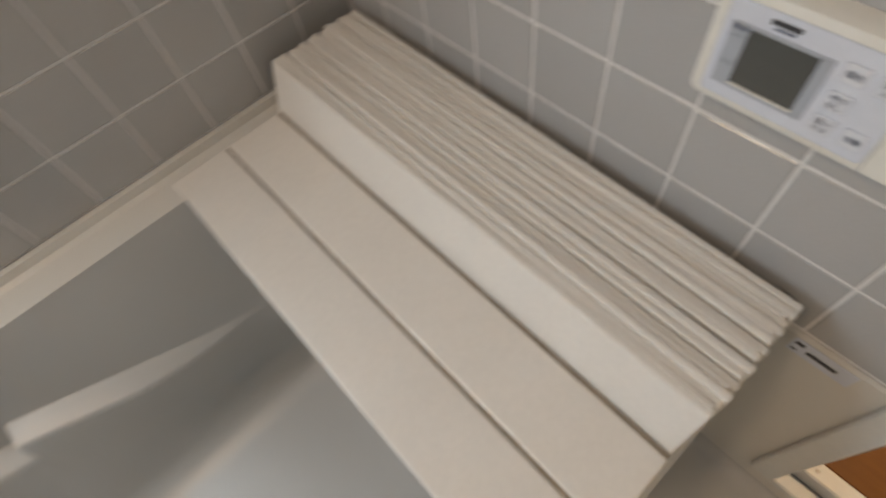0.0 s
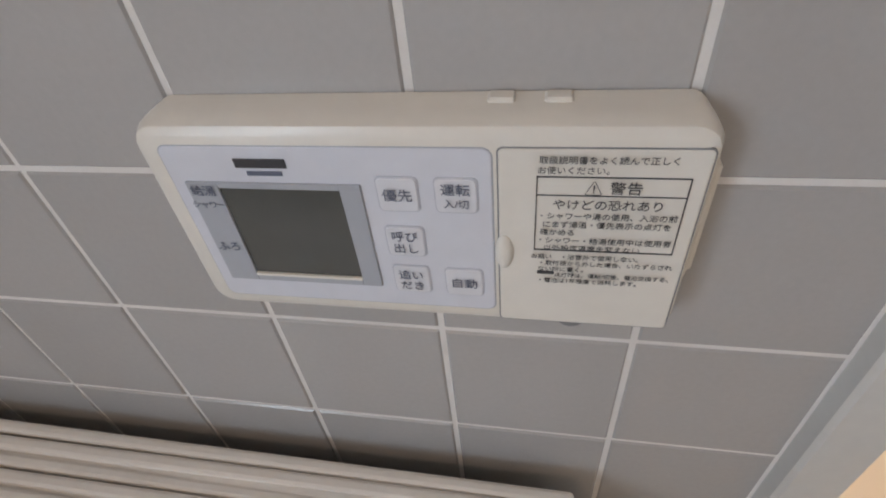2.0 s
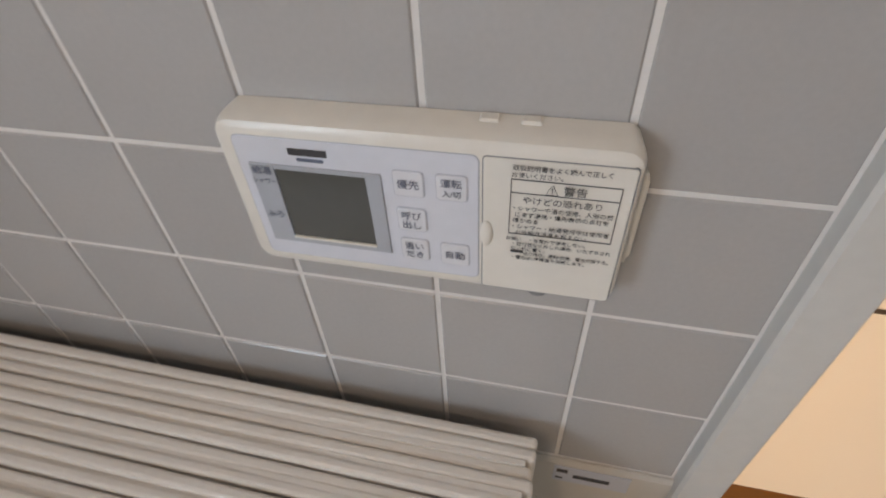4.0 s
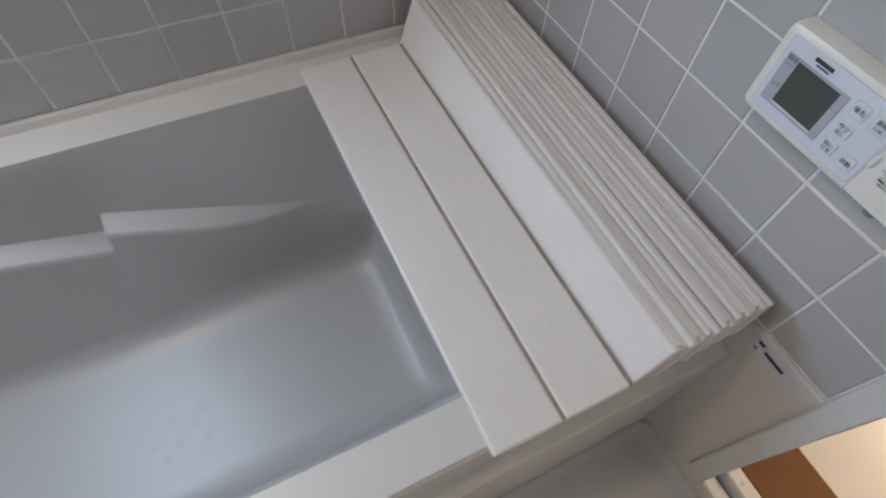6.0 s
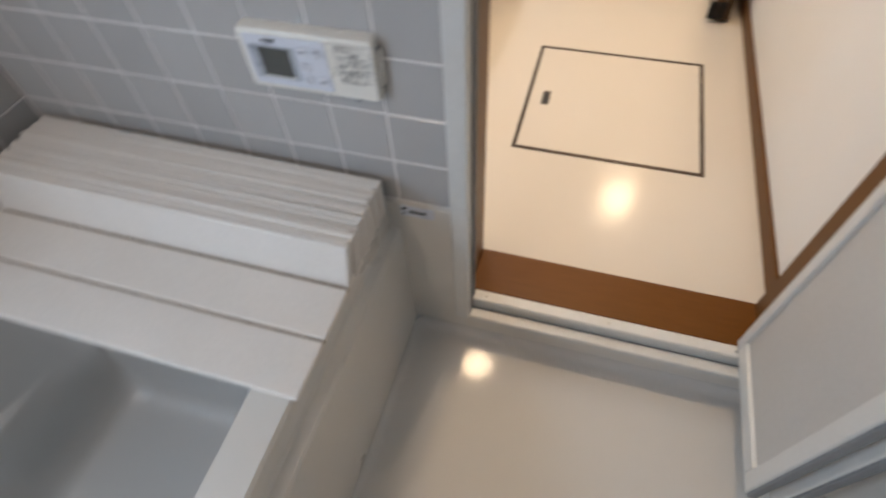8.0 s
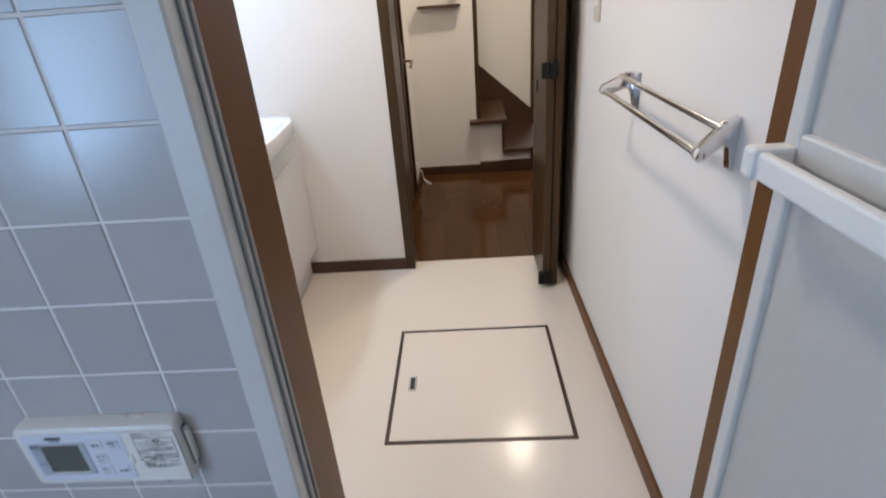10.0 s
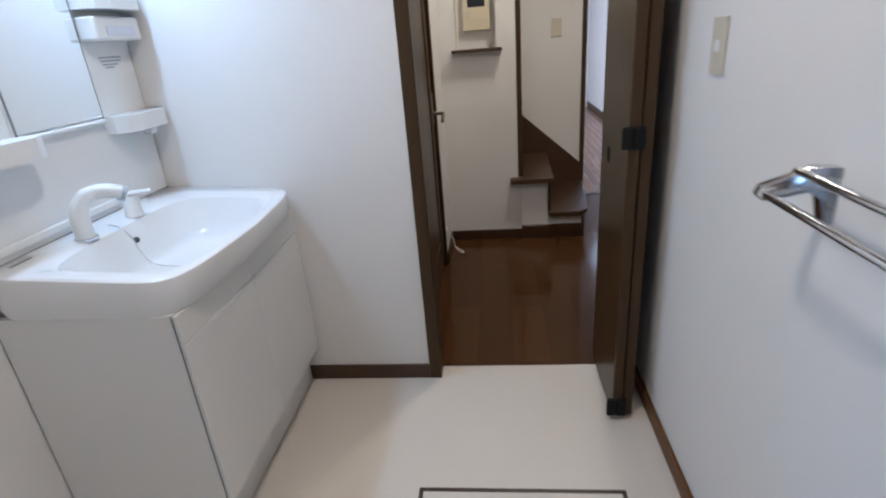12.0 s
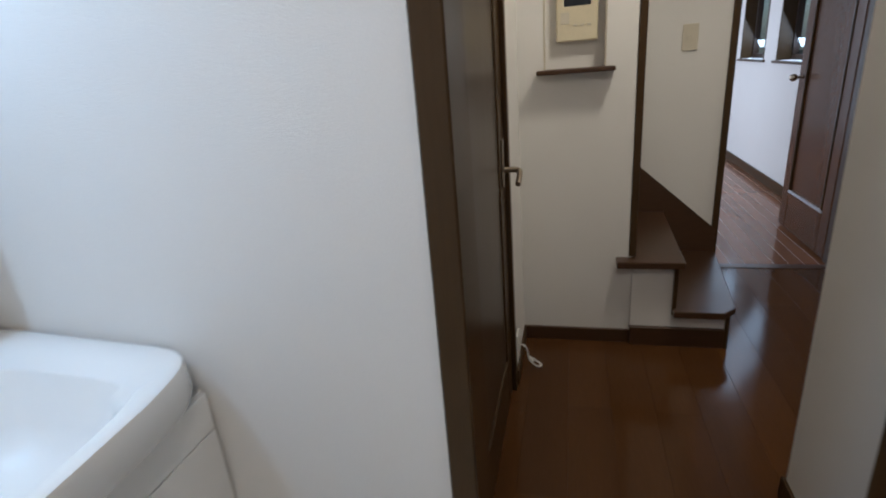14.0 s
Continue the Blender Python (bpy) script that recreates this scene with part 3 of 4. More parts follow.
part("display", plate_mesh(-0.1968, -0.1397, 0.6632, 0.7163, 0.001, F, F - 0.0008, 0.0001), LCD, remote, "dark grey-green blank display")
part("display_edge", boxes((-0.1965, -0.1400, F - 0.0023, F - 0.0006, 0.6622, 0.6638), r=0.0002), IVORY, remote)
bm = bmesh.new()
bmesh.ops.create_uvsphere(bm, u_segments=14, v_segments=8, radius=0.0075, matrix=Matrix.LocRotScale((-0.038, -0.013, 0.6315), None, (1.0, 0.9, 0.75)))
part("latch", bm, ALU_GREY, remote, smooth=True)
for x in (-0.078, -0.056):
    part("top_tab", boxes((x, x + 0.011, -0.009, -0.001, 0.7450, 0.7490), r=0.001), IVORY, remote)
part("side_slot", boxes((X1 - 0.0014, X1 + 0.0008, -0.0140, -0.002, 0.658, 0.730), r=0.0002), ALU_GREY, remote, "dark joint beside the clip")
bm = boxes((X1 + 0.0006, X1 + 0.0052, -0.0125, -0.002, 0.661, 0.727), r=0.002, seg=2)
for v in bm.verts:
    if v.co.x > X1 + 0.003:
        v.co.z = 0.694 + (v.co.z - 0.694) * 0.86
part("side_clip", bm, IVORY, remote, smooth=True)


def words(body, x, z, size, material=INK, name="lettering"):
    text_part(name, body, size, Matrix.Translation((x, F - 0.0025, z)) @ Matrix.Rotation(radians(90), 4, "X"), material, remote)


for x, z, one, two in ((-0.1147, 0.7145, "優先", ""), (-0.0900, 0.7145, "運転", "入/切"), (-0.1147, 0.6885, "呼び", "出し"), (-0.1147, 0.6645, "追い", "だき"), (-0.0895, 0.6640, "自動", "")):
    part("button_edge", plate_mesh(x - 0.0092, x + 0.0092, z - 0.0090, z + 0.0090, 0.0025, F, F - 0.0011, 0.0002), BUTTON_EDGE, remote)
    part("button", plate_mesh(x - 0.0086, x + 0.0086, z - 0.0084, z + 0.0084, 0.0022, F, F - 0.0017, 0.0005), BUTTON, remote)
    if two:
        words(one, x, z + 0.0034, 0.0062, INK_BLUE)
        words(two, x, z - 0.0036, 0.0062 if two != "入/切" else 0.0048, INK_BLUE)
    else:
        words(one, x, z, 0.0066, INK_BLUE)
words("給湯", -0.2042, 0.7145, 0.0062, INK_BLUE)
words("シャワー", -0.2042, 0.7070, 0.0042, INK_BLUE)
words("ふろ", -0.2042, 0.6815, 0.0062, INK_BLUE)
part("maker_mark", boxes((-0.1845, -0.1610, F - 0.0012, F - 0.0005, 0.7265, 0.7310), r=0.0002), INK, remote)
part("model_mark", boxes((-0.1800, -0.1640, F - 0.0012, F - 0.0005, 0.7228, 0.7248), r=0), INK_BLUE, remote)
CX = -0.0300
for body, dx, z, size in (("取扱説明書をよく読んで正しく", -0.002, 0.7329, 0.0036), ("お使いください。", -0.0133, 0.7284, 0.0036), ("⚠ 警告", 0.001, 0.7204, 0.0062), ("やけどの恐れあり", 0, 0.7123, 0.0053),
                          ("・シャワーや湯の使用、入浴の前", 0, 0.7066, 0.0036), ("にまず湯温・優先表示の点灯を", 0.0003, 0.7022, 0.0036), ("確かめる", -0.0185, 0.6980, 0.0036),
                          ("・シャワー・給湯使用中は使用者", 0, 0.6936, 0.0036), ("以外設定温度を変えない", -0.0042, 0.6893, 0.0036),
                          ("お願い", -0.0245, 0.6842, 0.0030), ("・浴室外で使用しない。", 0.0005, 0.6842, 0.0031), ("・取付板から外した場合、いたずらされ", 0.0020, 0.6804, 0.0031), ("ない所に置く。", -0.0150, 0.6768, 0.0031),
                          ("点灯時は、運転/切後、電池交換する。", 0.0065, 0.6733, 0.0029), ("・電池は1年程度で消耗します。", -0.0035, 0.6697, 0.0031)):
    words(body, CX + dx, z, size)
E1, FX0, FX1, FZ0, FZ1 = 0.0004, -0.0578, -0.0012, 0.6868, 0.7249
part("warning_frame", boxes((FX0, FX1, F - 0.0013, F - 0.0007, FZ1 - E1, FZ1), (FX0, FX1, F - 0.0013, F - 0.0007, FZ0, FZ0 + E1), (FX0, FX1, F - 0.0013, F - 0.0007, 0.7159, 0.7159 + E1 * 0.7),
     (FX0, FX0 + E1, F - 0.0013, F - 0.0007, FZ0, FZ1), (FX1 - E1, FX1, F - 0.0013, F - 0.0007, FZ0, FZ1), r=0), INK, remote)
part("battery_mark", boxes((-0.0560, -0.0485, F - 0.0013, F - 0.0007, 0.6722, 0.6743), r=0.0003), INK, remote)

# ---- folding bathroom door, open against the wall ----
door = thing("bathroom_folding_door", (0.84, -0.10, 0.008), "open white-framed folding bathroom door with grey frosted panels", "door")
for x0, x1, y0, y1 in ((0.800, 0.826, -0.288, 0.064), (0.846, 0.872, -0.300, -0.02)):
    leaf = part("leaf_frame", boxes((x0, x1, y0, y0 + 0.038, 0.008, 1.95), (x0, x1, y1 - 0.028, y1, 0.008, 1.95), (x0, x1, y0 + 0.0375, y1 - 0.0275, 0.008, 0.054), (x0, x1, y0 + 0.0375, y1 - 0.0275, 1.05, 1.085),
                (x0, x1, y0 + 0.0375, y1 - 0.0275, 1.90, 1.95), r=0.004, seg=2), ALU, door, "white aluminium leaf frame")
    part("panel", boxes((x0 + 0.008, x0 + 0.016, y0 + 0.03, y1 - 0.02, 0.05, 1.06), r=0), FROST, leaf, "grey frosted plastic panel")
    part("panel", boxes((x0 + 0.008, x0 + 0.016, y0 + 0.03, y1 - 0.02, 1.075, 1.91), r=0), FROST, leaf, "grey frosted plastic panel")
    part("gasket", boxes((x0 + 0.004, x1 - 0.004, y0 - 0.006, y0 + 0.001, 0.008, 1.95), r=0.001), ALU_GREY, leaf, "dark rubber gasket")
bar = part("grab_bar", boxes((0.758, 0.772, -0.270, 0.056, 1.034, 1.066), r=0.004, seg=2), PLASTIC, door, "white plastic pull bar")
part("bar_end", boxes((0.752, 0.802, 0.034, 0.060, 1.032, 1.070), r=0.006, seg=2), PLASTIC, bar)
part("bar_end", boxes((0.752, 0.802, -0.276, -0.252, 1.032, 1.070), r=0.006, seg=2), PLASTIC, bar)

# ---- bathroom window and lamp ----
win = thing("window_1", (LEFT - 0.06, -1.27, 0.75), "white-framed frosted bathroom window above the tub", "window", kind="structure")
part("window_frame", boxes((LEFT - 0.09, LEFT - 0.03, -1.55, -1.52, 0.75, 1.35), (LEFT - 0.09, LEFT - 0.03, -1.02, -0.99, 0.75, 1.35), (LEFT - 0.09, LEFT - 0.03, -1.52, -1.02, 0.75, 0.78), (LEFT - 0.09, LEFT - 0.03, -1.52, -1.02, 1.32, 1.35), r=0.003), ALU, win)
pane = part("pane", boxes((LEFT - 0.064, LEFT - 0.058, -1.52, -1.02, 0.78, 1.32), r=0), FROSTED, win)
pane.visible_shadow = False
lamp = thing("bathroom_lamp", (-0.45, -1.35, BATH_TOP), "round frosted bathroom ceiling lamp", "ceiling lamp")
bm = bmesh.new()
bmesh.ops.create_cone(bm, cap_ends=True, segments=24, radius1=0.10, radius2=0.11, depth=0.05, matrix=Matrix.Translation((-0.45, -1.35, BATH_TOP - 0.025)))
part("shade", bm, PLASTIC, lamp, smooth=True)

# ---- washroom: floor hatch ----
hatch = thing("floor_hatch", (0.43, 0.91, 0.0), "cream underfloor storage hatch with a thin dark frame, closed", "floor hatch")
hx0, hx1, hy0, hy1, w = 0.131, 0.732, 0.620, 1.219, 0.013
part("hatch_frame", boxes((hx0, hx1, hy0, hy0 + w, -0.01, 0.0022), (hx0, hx1, hy1 - w, hy1, -0.01, 0.0022), (hx0, hx0 + w, hy0 + w, hy1 - w, -0.01, 0.0022), (hx1 - w, hx1, hy0 + w, hy1 - w, -0.01, 0.0022), r=0.0006), BRONZE, hatch, "dark bronze metal frame")
part("hatch_lid", boxes((hx0 + w + 0.001, hx1 - w - 0.001, hy0 + w + 0.001, hy1 - w - 0.001, -0.01, 0.0016), r=0.0005), VINYL, hatch)
pull = part("pull", boxes((0.186, 0.214, 0.858, 0.936, -0.01, 0.0026), r=0.001), CHROME, hatch, "metal flush pull")
part("pull_slot", boxes((0.192, 0.208, 0.866, 0.928, -0.01, 0.0031), r=0.0008), RUBBER, pull)

# ---- vanity ----
ORIGIN[0] = Vector((0.003, 0.010, 0))
VX, VY0, VY1 = -0.342, 1.008, 1.752
vanity = thing("vanity_cabinet", (-0.58, 1.38, 0.0), "white vanity cabinet with two doors under a ceramic basin", "vanity cabinet")
part("carcass", boxes((WL + 0.002, VX, VY0 + 0.0162, VY1 - 0.0162, 0.150, 0.660), r=0.0008), CABINET, vanity)
part("side_panel", boxes((WL + 0.002, VX, VY0, VY0 + 0.016, 0.0, 0.718), r=0.0008), CABINET, vanity)
part("side_panel", boxes((WL + 0.002, VX, VY1 - 0.016, VY1, 0.150, 0.718), r=0.0008), CABINET, vanity)
part("front_rail", boxes((VX - 0.016, VX, VY0 + 0.0162, VY1 - 0.0162, 0.6602, 0.718), r=0.0008), CABINET, vanity)
part("kick_board", boxes((WL + 0.002, -0.381, VY0 + 0.0162, VY1, 0.0, 0.1498), r=0.001), CABINET, vanity)
ym = (VY0 + VY1) / 2
part("apron_panel", boxes((VX + 0.001, VX + 0.011, VY0 + 0.002, ym - 0.001, 0.6420, 0.716), r=0.0015), CABINET, vanity)
part("apron_panel", boxes((VX + 0.001, VX + 0.011, ym + 0.001, VY1 - 0.002, 0.6420, 0.716), r=0.0015), CABINET, vanity)
for y0, y1 in ((VY0 + 0.002, ym - 0.0015), (ym + 0.0015, VY1 - 0.002)):
    d = part("cabinet_door", boxes((VX + 0.001, VX + 0.011, y0, y1, 0.152, 0.6405), r=0.002, seg=2), CABINET, vanity)
    part("door_grip", boxes((VX + 0.008, VX + 0.0150, y0 + (0.125 if y0 < 1.2 else 0.006), y1 - (0.006 if y0 < 1.2 else 0.165), 0.628, 0.638), r=0.0028, seg=2), CABINET, d)
part("side_edge", boxes((VX - 0.001, VX + 0.0008, VY0 - 0.0008, VY0 + 0.001, 0.150, 0.718), r=0), ALU_GREY, vanity)

basin = thing("wash_basin", (-0.545, 1.378, 0.72), "white ceramic wash basin with a bowed front", "wash basin")
N = 72


def superring(cx, cy, hx, hy, e, z, bulge=0.0, back=None):
    pts = []
    for k in range(N):
        a = 2 * math.pi * k / N
        c, s = math.cos(a), math.sin(a)
        x = hx * math.copysign(abs(c) ** (2 / e), c)
        yv = hy * math.copysign(abs(s) ** (2 / e), s)
        if x > 0:
            x += bulge * (1 - (yv / hy) ** 2) * (x / hx)
        pts.append((cx + x, cy + yv, z))
    return pts


bm = bmesh.new()
BCX, BCY = -0.5535, 1.377
loft(bm, [superring(BCX, BCY, 0.224, 0.3715, 10, 0.7185, 0.024), superring(BCX, BCY, 0.232, 0.3742, 10, 0.742, 0.032), superring(BCX, BCY, 0.2355, 0.3745, 9, 0.790, 0.036), superring(BCX, BCY, 0.233, 0.372, 9, 0.800, 0.036),
          superring(BCX, BCY, 0.227, 0.366, 9, 0.8045, 0.035), superring(BCX + 0.03, BCY - 0.01, 0.185, 0.318, 6, 0.8035, 0.032), superring(-0.496, 1.350, 0.170, 0.300, 5, 0.797, 0.030), superring(-0.502, 1.350, 0.157, 0.290, 4.5, 0.775, 0.026),
          superring(-0.506, 1.350, 0.142, 0.270, 4.2, 0.730, 0.02), superring(-0.510, 1.350, 0.128, 0.250, 3.8, 0.704, 0.014), superring(-0.514, 1.348, 0.106, 0.215, 3.4, 0.692, 0.008), superring(-0.520, 1.346, 0.06, 0.12, 2.8, 0.687, 0.003), superring(-0.522, 1.345, 0.025, 0.03, 2.2, 0.685)], cap_end=True)
for v in bm.verts:
    if v.co.z > 0.77 and v.co.x < -0.33:
        v.co.z += 0.026 * (-0.33 - v.co.x) / 0.45
part("bowl", bm, CERAMIC, basin, smooth=True)
DX, DY = -0.503, 1.315
bm = bmesh.new()
tube(bm, [(DX, DY, 0.684), (DX, DY, 0.6925), (DX, DY, 0.6945)], [0.029, 0.029, 0.025], 24)
drain = part("drain_ring", bm, CHROME, basin, smooth=True)
bm = bmesh.new()
tube(bm, [(DX, DY, 0.685), (DX, DY, 0.699), (DX, DY, 0.701), (DX, DY, 0.707)], [0.020, 0.020, 0.016, 0.009], 20)
part("plug", bm, RUBBER, drain, "black rubber plug")
bm = bmesh.new()
tube(bm, [(-0.675, 1.375, 0.771), (-0.652, 1.375, 0.766)], 0.011, 14)
part("overflow_hole", bm, RUBBER, basin, smooth=True)
bm = bmesh.new()
tube(bm, curve_points([(-0.70, 1.345, 0.829), (-0.675, 1.35, 0.818), (-0.650, 1.355, 0.785), (-0.632, 1.352, 0.735), (-0.60, 1.348, 0.703), (DX - 0.006, DY, 0.707)]), 0.0016, 6)
part("plug_chain", bm, CHROME, basin, "thin metal plug chain")
part("back_seam", boxes((WL + 0.0162, WL + 0.0184, VY0 + 0.004, VY1 - 0.004, 0.826, 0.8315), r=0), ALU_GREY, basin, "dark joint along the back")
part("overflow_slot", boxes((-0.742, -0.734, 1.06, 1.12, 0.825, 0.8295), r=0), ALU_GREY, basin)

tap = thing("mixer_tap", (-0.705, 1.33, 0.805), "white plastic swan-neck mixer tap with a lever", "tap")
bm = bmesh.new()
tube(bm, curve_points([(-0.692, 1.248, 0.822), (-0.692, 1.248, 0.872), (-0.688, 1.256, 0.908), (-0.668, 1.276, 0.935), (-0.640, 1.300, 0.938), (-0.610, 1.322, 0.926)]), [0.023] * 7 + [0.0225] * 6 + [0.0215] * 6 + [0.020] * 12, 16)
part("spout", bm, PLASTIC, tap, smooth=True)
bm = bmesh.new()
tube(bm, [(-0.692, 1.248, 0.8225), (-0.692, 1.248, 0.829)], 0.029, 20)
part("base_ring", bm, CHROME, tap, smooth=True)
bm = bmesh.new()
tube(bm, [(-0.618, 1.319, 0.926), (-0.603, 1.327, 0.918)], 0.0195, 14)
part("nozzle", bm, BEZEL, tap, smooth=True)
bm = bmesh.new()
tube(bm, [(-0.690, 1.445, 0.822), (-0.690, 1.445, 0.83), (-0.688, 1.445, 0.870), (-0.688, 1.445, 0.882)], [0.027, 0.025, 0.024, 0.018], 18)
part("handle_body", bm, PLASTIC, tap, smooth=True)
bm = bmesh.new()
tube(bm, [(-0.70, 1.445, 0.886), (-0.66, 1.45, 0.893), (-0.62, 1.455, 0.896)], [0.014, 0.012, 0.010], 12)
bm.transform(Matrix.Translation((0, 0, 0.89)) @ Matrix.Diagonal((1, 1, 0.6, 1)) @ Matrix.Translation((0, 0, -0.89)))
part("lever", bm, PLASTIC, tap, smooth=True)

# ---- vanity top unit: back panel, mirror, trays, lamp ----
unit = thing("mirror_unit", (-0.77, 1.38, 0.81), "white plastic mirror unit with trays above the basin", "mirror cabinet")
part("back_panel", boxes((WL + 0.001, WL + 0.016, VY0, VY1, 0.826, 1.86), r=0.002), PLASTIC, unit)
part("ridge", boxes((WL + 0.016, WL + 0.024, 1.06, 1.50, 0.845, 0.868), r=0.003), PLASTIC, unit)
part("mirror_case", boxes((WL + 0.0165, WL + 0.026, 1.222, 1.530, 1.098, 1.78), r=0.002), PLASTIC, unit)
part("mirror", boxes((WL + 0.0262, WL + 0.030, 1.226, 1.526, 1.104, 1.775), r=0.0006), MIRROR, unit, "frameless mirror")
part("mirror_edge", boxes((WL + 0.0255, WL + 0.0305, 1.5262, 1.5292, 1.10, 1.78), r=0), ALU_GREY, unit)
part("mirror_edge", boxes((WL + 0.0255, WL + 0.0305, 1.2232, 1.2258, 1.10, 1.78), r=0), ALU_GREY, unit)
part("ledge", boxes((WL + 0.016, WL + 0.036, 1.226, 1.530, 1.086, 1.0975), r=0.003), PLASTIC, unit)
bm = bmesh.new()
prism(bm, [(WL + 0.016, 1.540), (WL + 0.05, 1.538), (WL + 0.085, 1.555), (WL + 0.10, 1.60), (WL + 0.10, 1.72), (WL + 0.085, 1.746), (WL + 0.016, 1.748)], "z", 1.050, 1.100)
tray = part("tray", bm, PLASTIC, unit)
part("tray_hook", boxes((WL + 0.045, WL + 0.078, 1.662, 1.690, 1.026, 1.0505), r=0.005, seg=2), CHROME, tray)
bm = bmesh.new()
prism(bm, [(WL + 0.016, 1.02), (WL + 0.085, 1.03), (WL + 0.10, 1.06), (WL + 0.10, 1.20), (WL + 0.085, 1.232), (WL + 0.016, 1.238)], "z", 1.050, 1.100)
part("tray", bm, PLASTIC, unit)
box = part("outlet_box", boxes((WL + 0.016, WL + 0.075, 1.545, 1.748, 1.308, 1.375), r=0.008, seg=2), PLASTIC, unit)
part("outlet_plate", boxes((WL + 0.0745, WL + 0.0775, 1.59, 1.715, 1.322, 1.348), r=0.001), PANEL, box)
for z, y0, y1 in ((1.262, 1.60, 1.70), (1.252, 1.605, 1.695), (1.242, 1.61, 1.68), (1.234, 1.62, 1.66)):
    part("print_bar", boxes((WL + 0.0158, WL + 0.0166, y0, y1, z, z + 0.005), r=0), BEZEL, unit)
bm = bmesh.new()
prism(bm, [(WL + 0.016, 1.540), (WL + 0.06, 1.538), (WL + 0.09, 1.552), (WL + 0.105, 1.60), (WL + 0.105, 1.72), (WL + 0.09, 1.746), (WL + 0.016, 1.748)], "z", 1.392, 1.440)
part("upper_tray", bm, PLASTIC, unit, "white plastic tray")
fix = thing("vanity_lamp", (-0.72, 1.38, 1.86), "glowing white strip lamp over the mirror", "wall lamp")
part("lamp_base", boxes((WL + 0.0165, WL + 0.16, 1.06, 1.70, 1.848, 1.90), r=0.006, seg=2), PLASTIC, fix)

ORIGIN[0] = Vector((0, 0, 0))
lamp = thing("washroom_lamp", (0.2, 0.90, TOP), "round warm ceiling lamp", "ceiling lamp")
bm = bmesh.new()
tube(bm, [(0.2, 0.90, TOP), (0.2, 0.90, TOP - 0.03)], 0.16, 28)
part("base", bm, PLASTIC, lamp, smooth=True)
bm = bmesh.new()
tube(bm, [(0.2, 0.90, TOP - 0.03), (0.2, 0.90, TOP - 0.06), (0.2, 0.90, TOP - 0.08)], [0.115, 0.115, 0.09], 28)
part("shade", bm, LAMP_WARM, lamp, smooth=True)

# ---- towel rail ----
ORIGIN[0] = Vector((0.007, 0.012, 0))
rail = thing("towel_rail", (0.86, 0.57, 1.0), "chrome double towel rail on the white wall", "towel rail")
for x, z in ((0.802, 0.985), (0.838, 1.022)):
    bm = bmesh.new()
    tube(bm, [(x, 0.322 - 0.55 * (0.8795 - x) - 0.008, z), (x, 0.836 + 0.55 * (0.8795 - x) + 0.008, z)], 0.0068, 14)
    part("bar", bm, CHROME, rail, smooth=True)
for y, skew in ((0.322, -0.55), (0.836, 0.55)):
    bm = bmesh.new()
    prism(bm, [(0.8795, 1.035), (0.850, 1.033), (0.795, 0.997), (0.790, 0.983), (0.797, 0.974), (0.808, 0.975), (0.850, 0.998), (0.862, 0.985), (0.868, 0.945), (0.8795, 0.940)], "y", y - 0.010, y + 0.010)
    for v in bm.verts:
        v.co.y += skew * (0.8795 - v.co.x)
    bmesh.ops.bevel(bm, geom=list(bm.edges), offset=0.002, segments=2, affect="EDGES", profile=0.5)
    part("bracket", bm, CHROME, rail, smooth=True)


ORIGIN[0] = Vector((0, 0, 0))


def wall_switch(name, m, wide, high, label, rocker=True):
    ob = thing(name, m.translation, label, "light switch")
    bm = boxes((-wide / 2, wide / 2, -0.007, 0, -high / 2, high / 2), r=0.003, seg=2)
    bm.transform(m)
    part("plate", bm, SWITCH, ob)
    bm = boxes((-wide * 0.18, wide * 0.18, -0.0095, -0.006, -high * 0.10, high * 0.10), r=0.0015)
    bm.transform(m)
    part("rocker", bm, PLASTIC if rocker else SWITCH, ob)
    return ob


wall_switch("light_switch", Matrix.Translation((WR - 0.0002, 1.322, 1.186)) @ Matrix.Rotation(radians(-90), 4, "Z"), 0.07, 0.118, "beige wall switch plate with one small white rocker")
ORIGIN[0] = Vector((-0.024, 0.030, 0))
wall_switch("light_switch", Matrix.Translation((0.858, 3.8998, 1.245)), 0.07, 0.118, "beige switch plate on the stair wall", False)

ORIGIN[0] = Vector((0.010, 0.016, 0))
# ---- folding door of the washroom, folded at the jamb ----
fold = thing("folding_door", (0.80, 1.64, 0.0), "dark brown wooden folding door folded back beside the wall", "door")
for x0, x1, y0 in ((0.745, 0.777, 1.505), (0.781, 0.813, 1.512)):
    leaf = part("leaf", boxes((x0, x1, y0, 1.862 if x0 < 0.76 else 1.83, 0.012, 2.0), r=0.003), DARK, fold)
part("hinge", boxes((0.726, 0.754, 1.493, 1.509, 0.925, 0.985), (0.757, 0.788, 1.493, 1.513, 0.925, 0.985), r=0.004, seg=2), HINGE, fold, "dark metal hinge")
part("hinge", boxes((0.726, 0.754, 1.493, 1.509, 0.02, 0.085), (0.757, 0.788, 1.493, 1.513, 0.02, 0.085), r=0.004, seg=2), HINGE, fold, "dark metal hinge")
part("finger_pull", boxes((0.7425, 0.7465, 1.727, 1.760, 0.836, 0.884), r=0.0015), HINGE, fold)

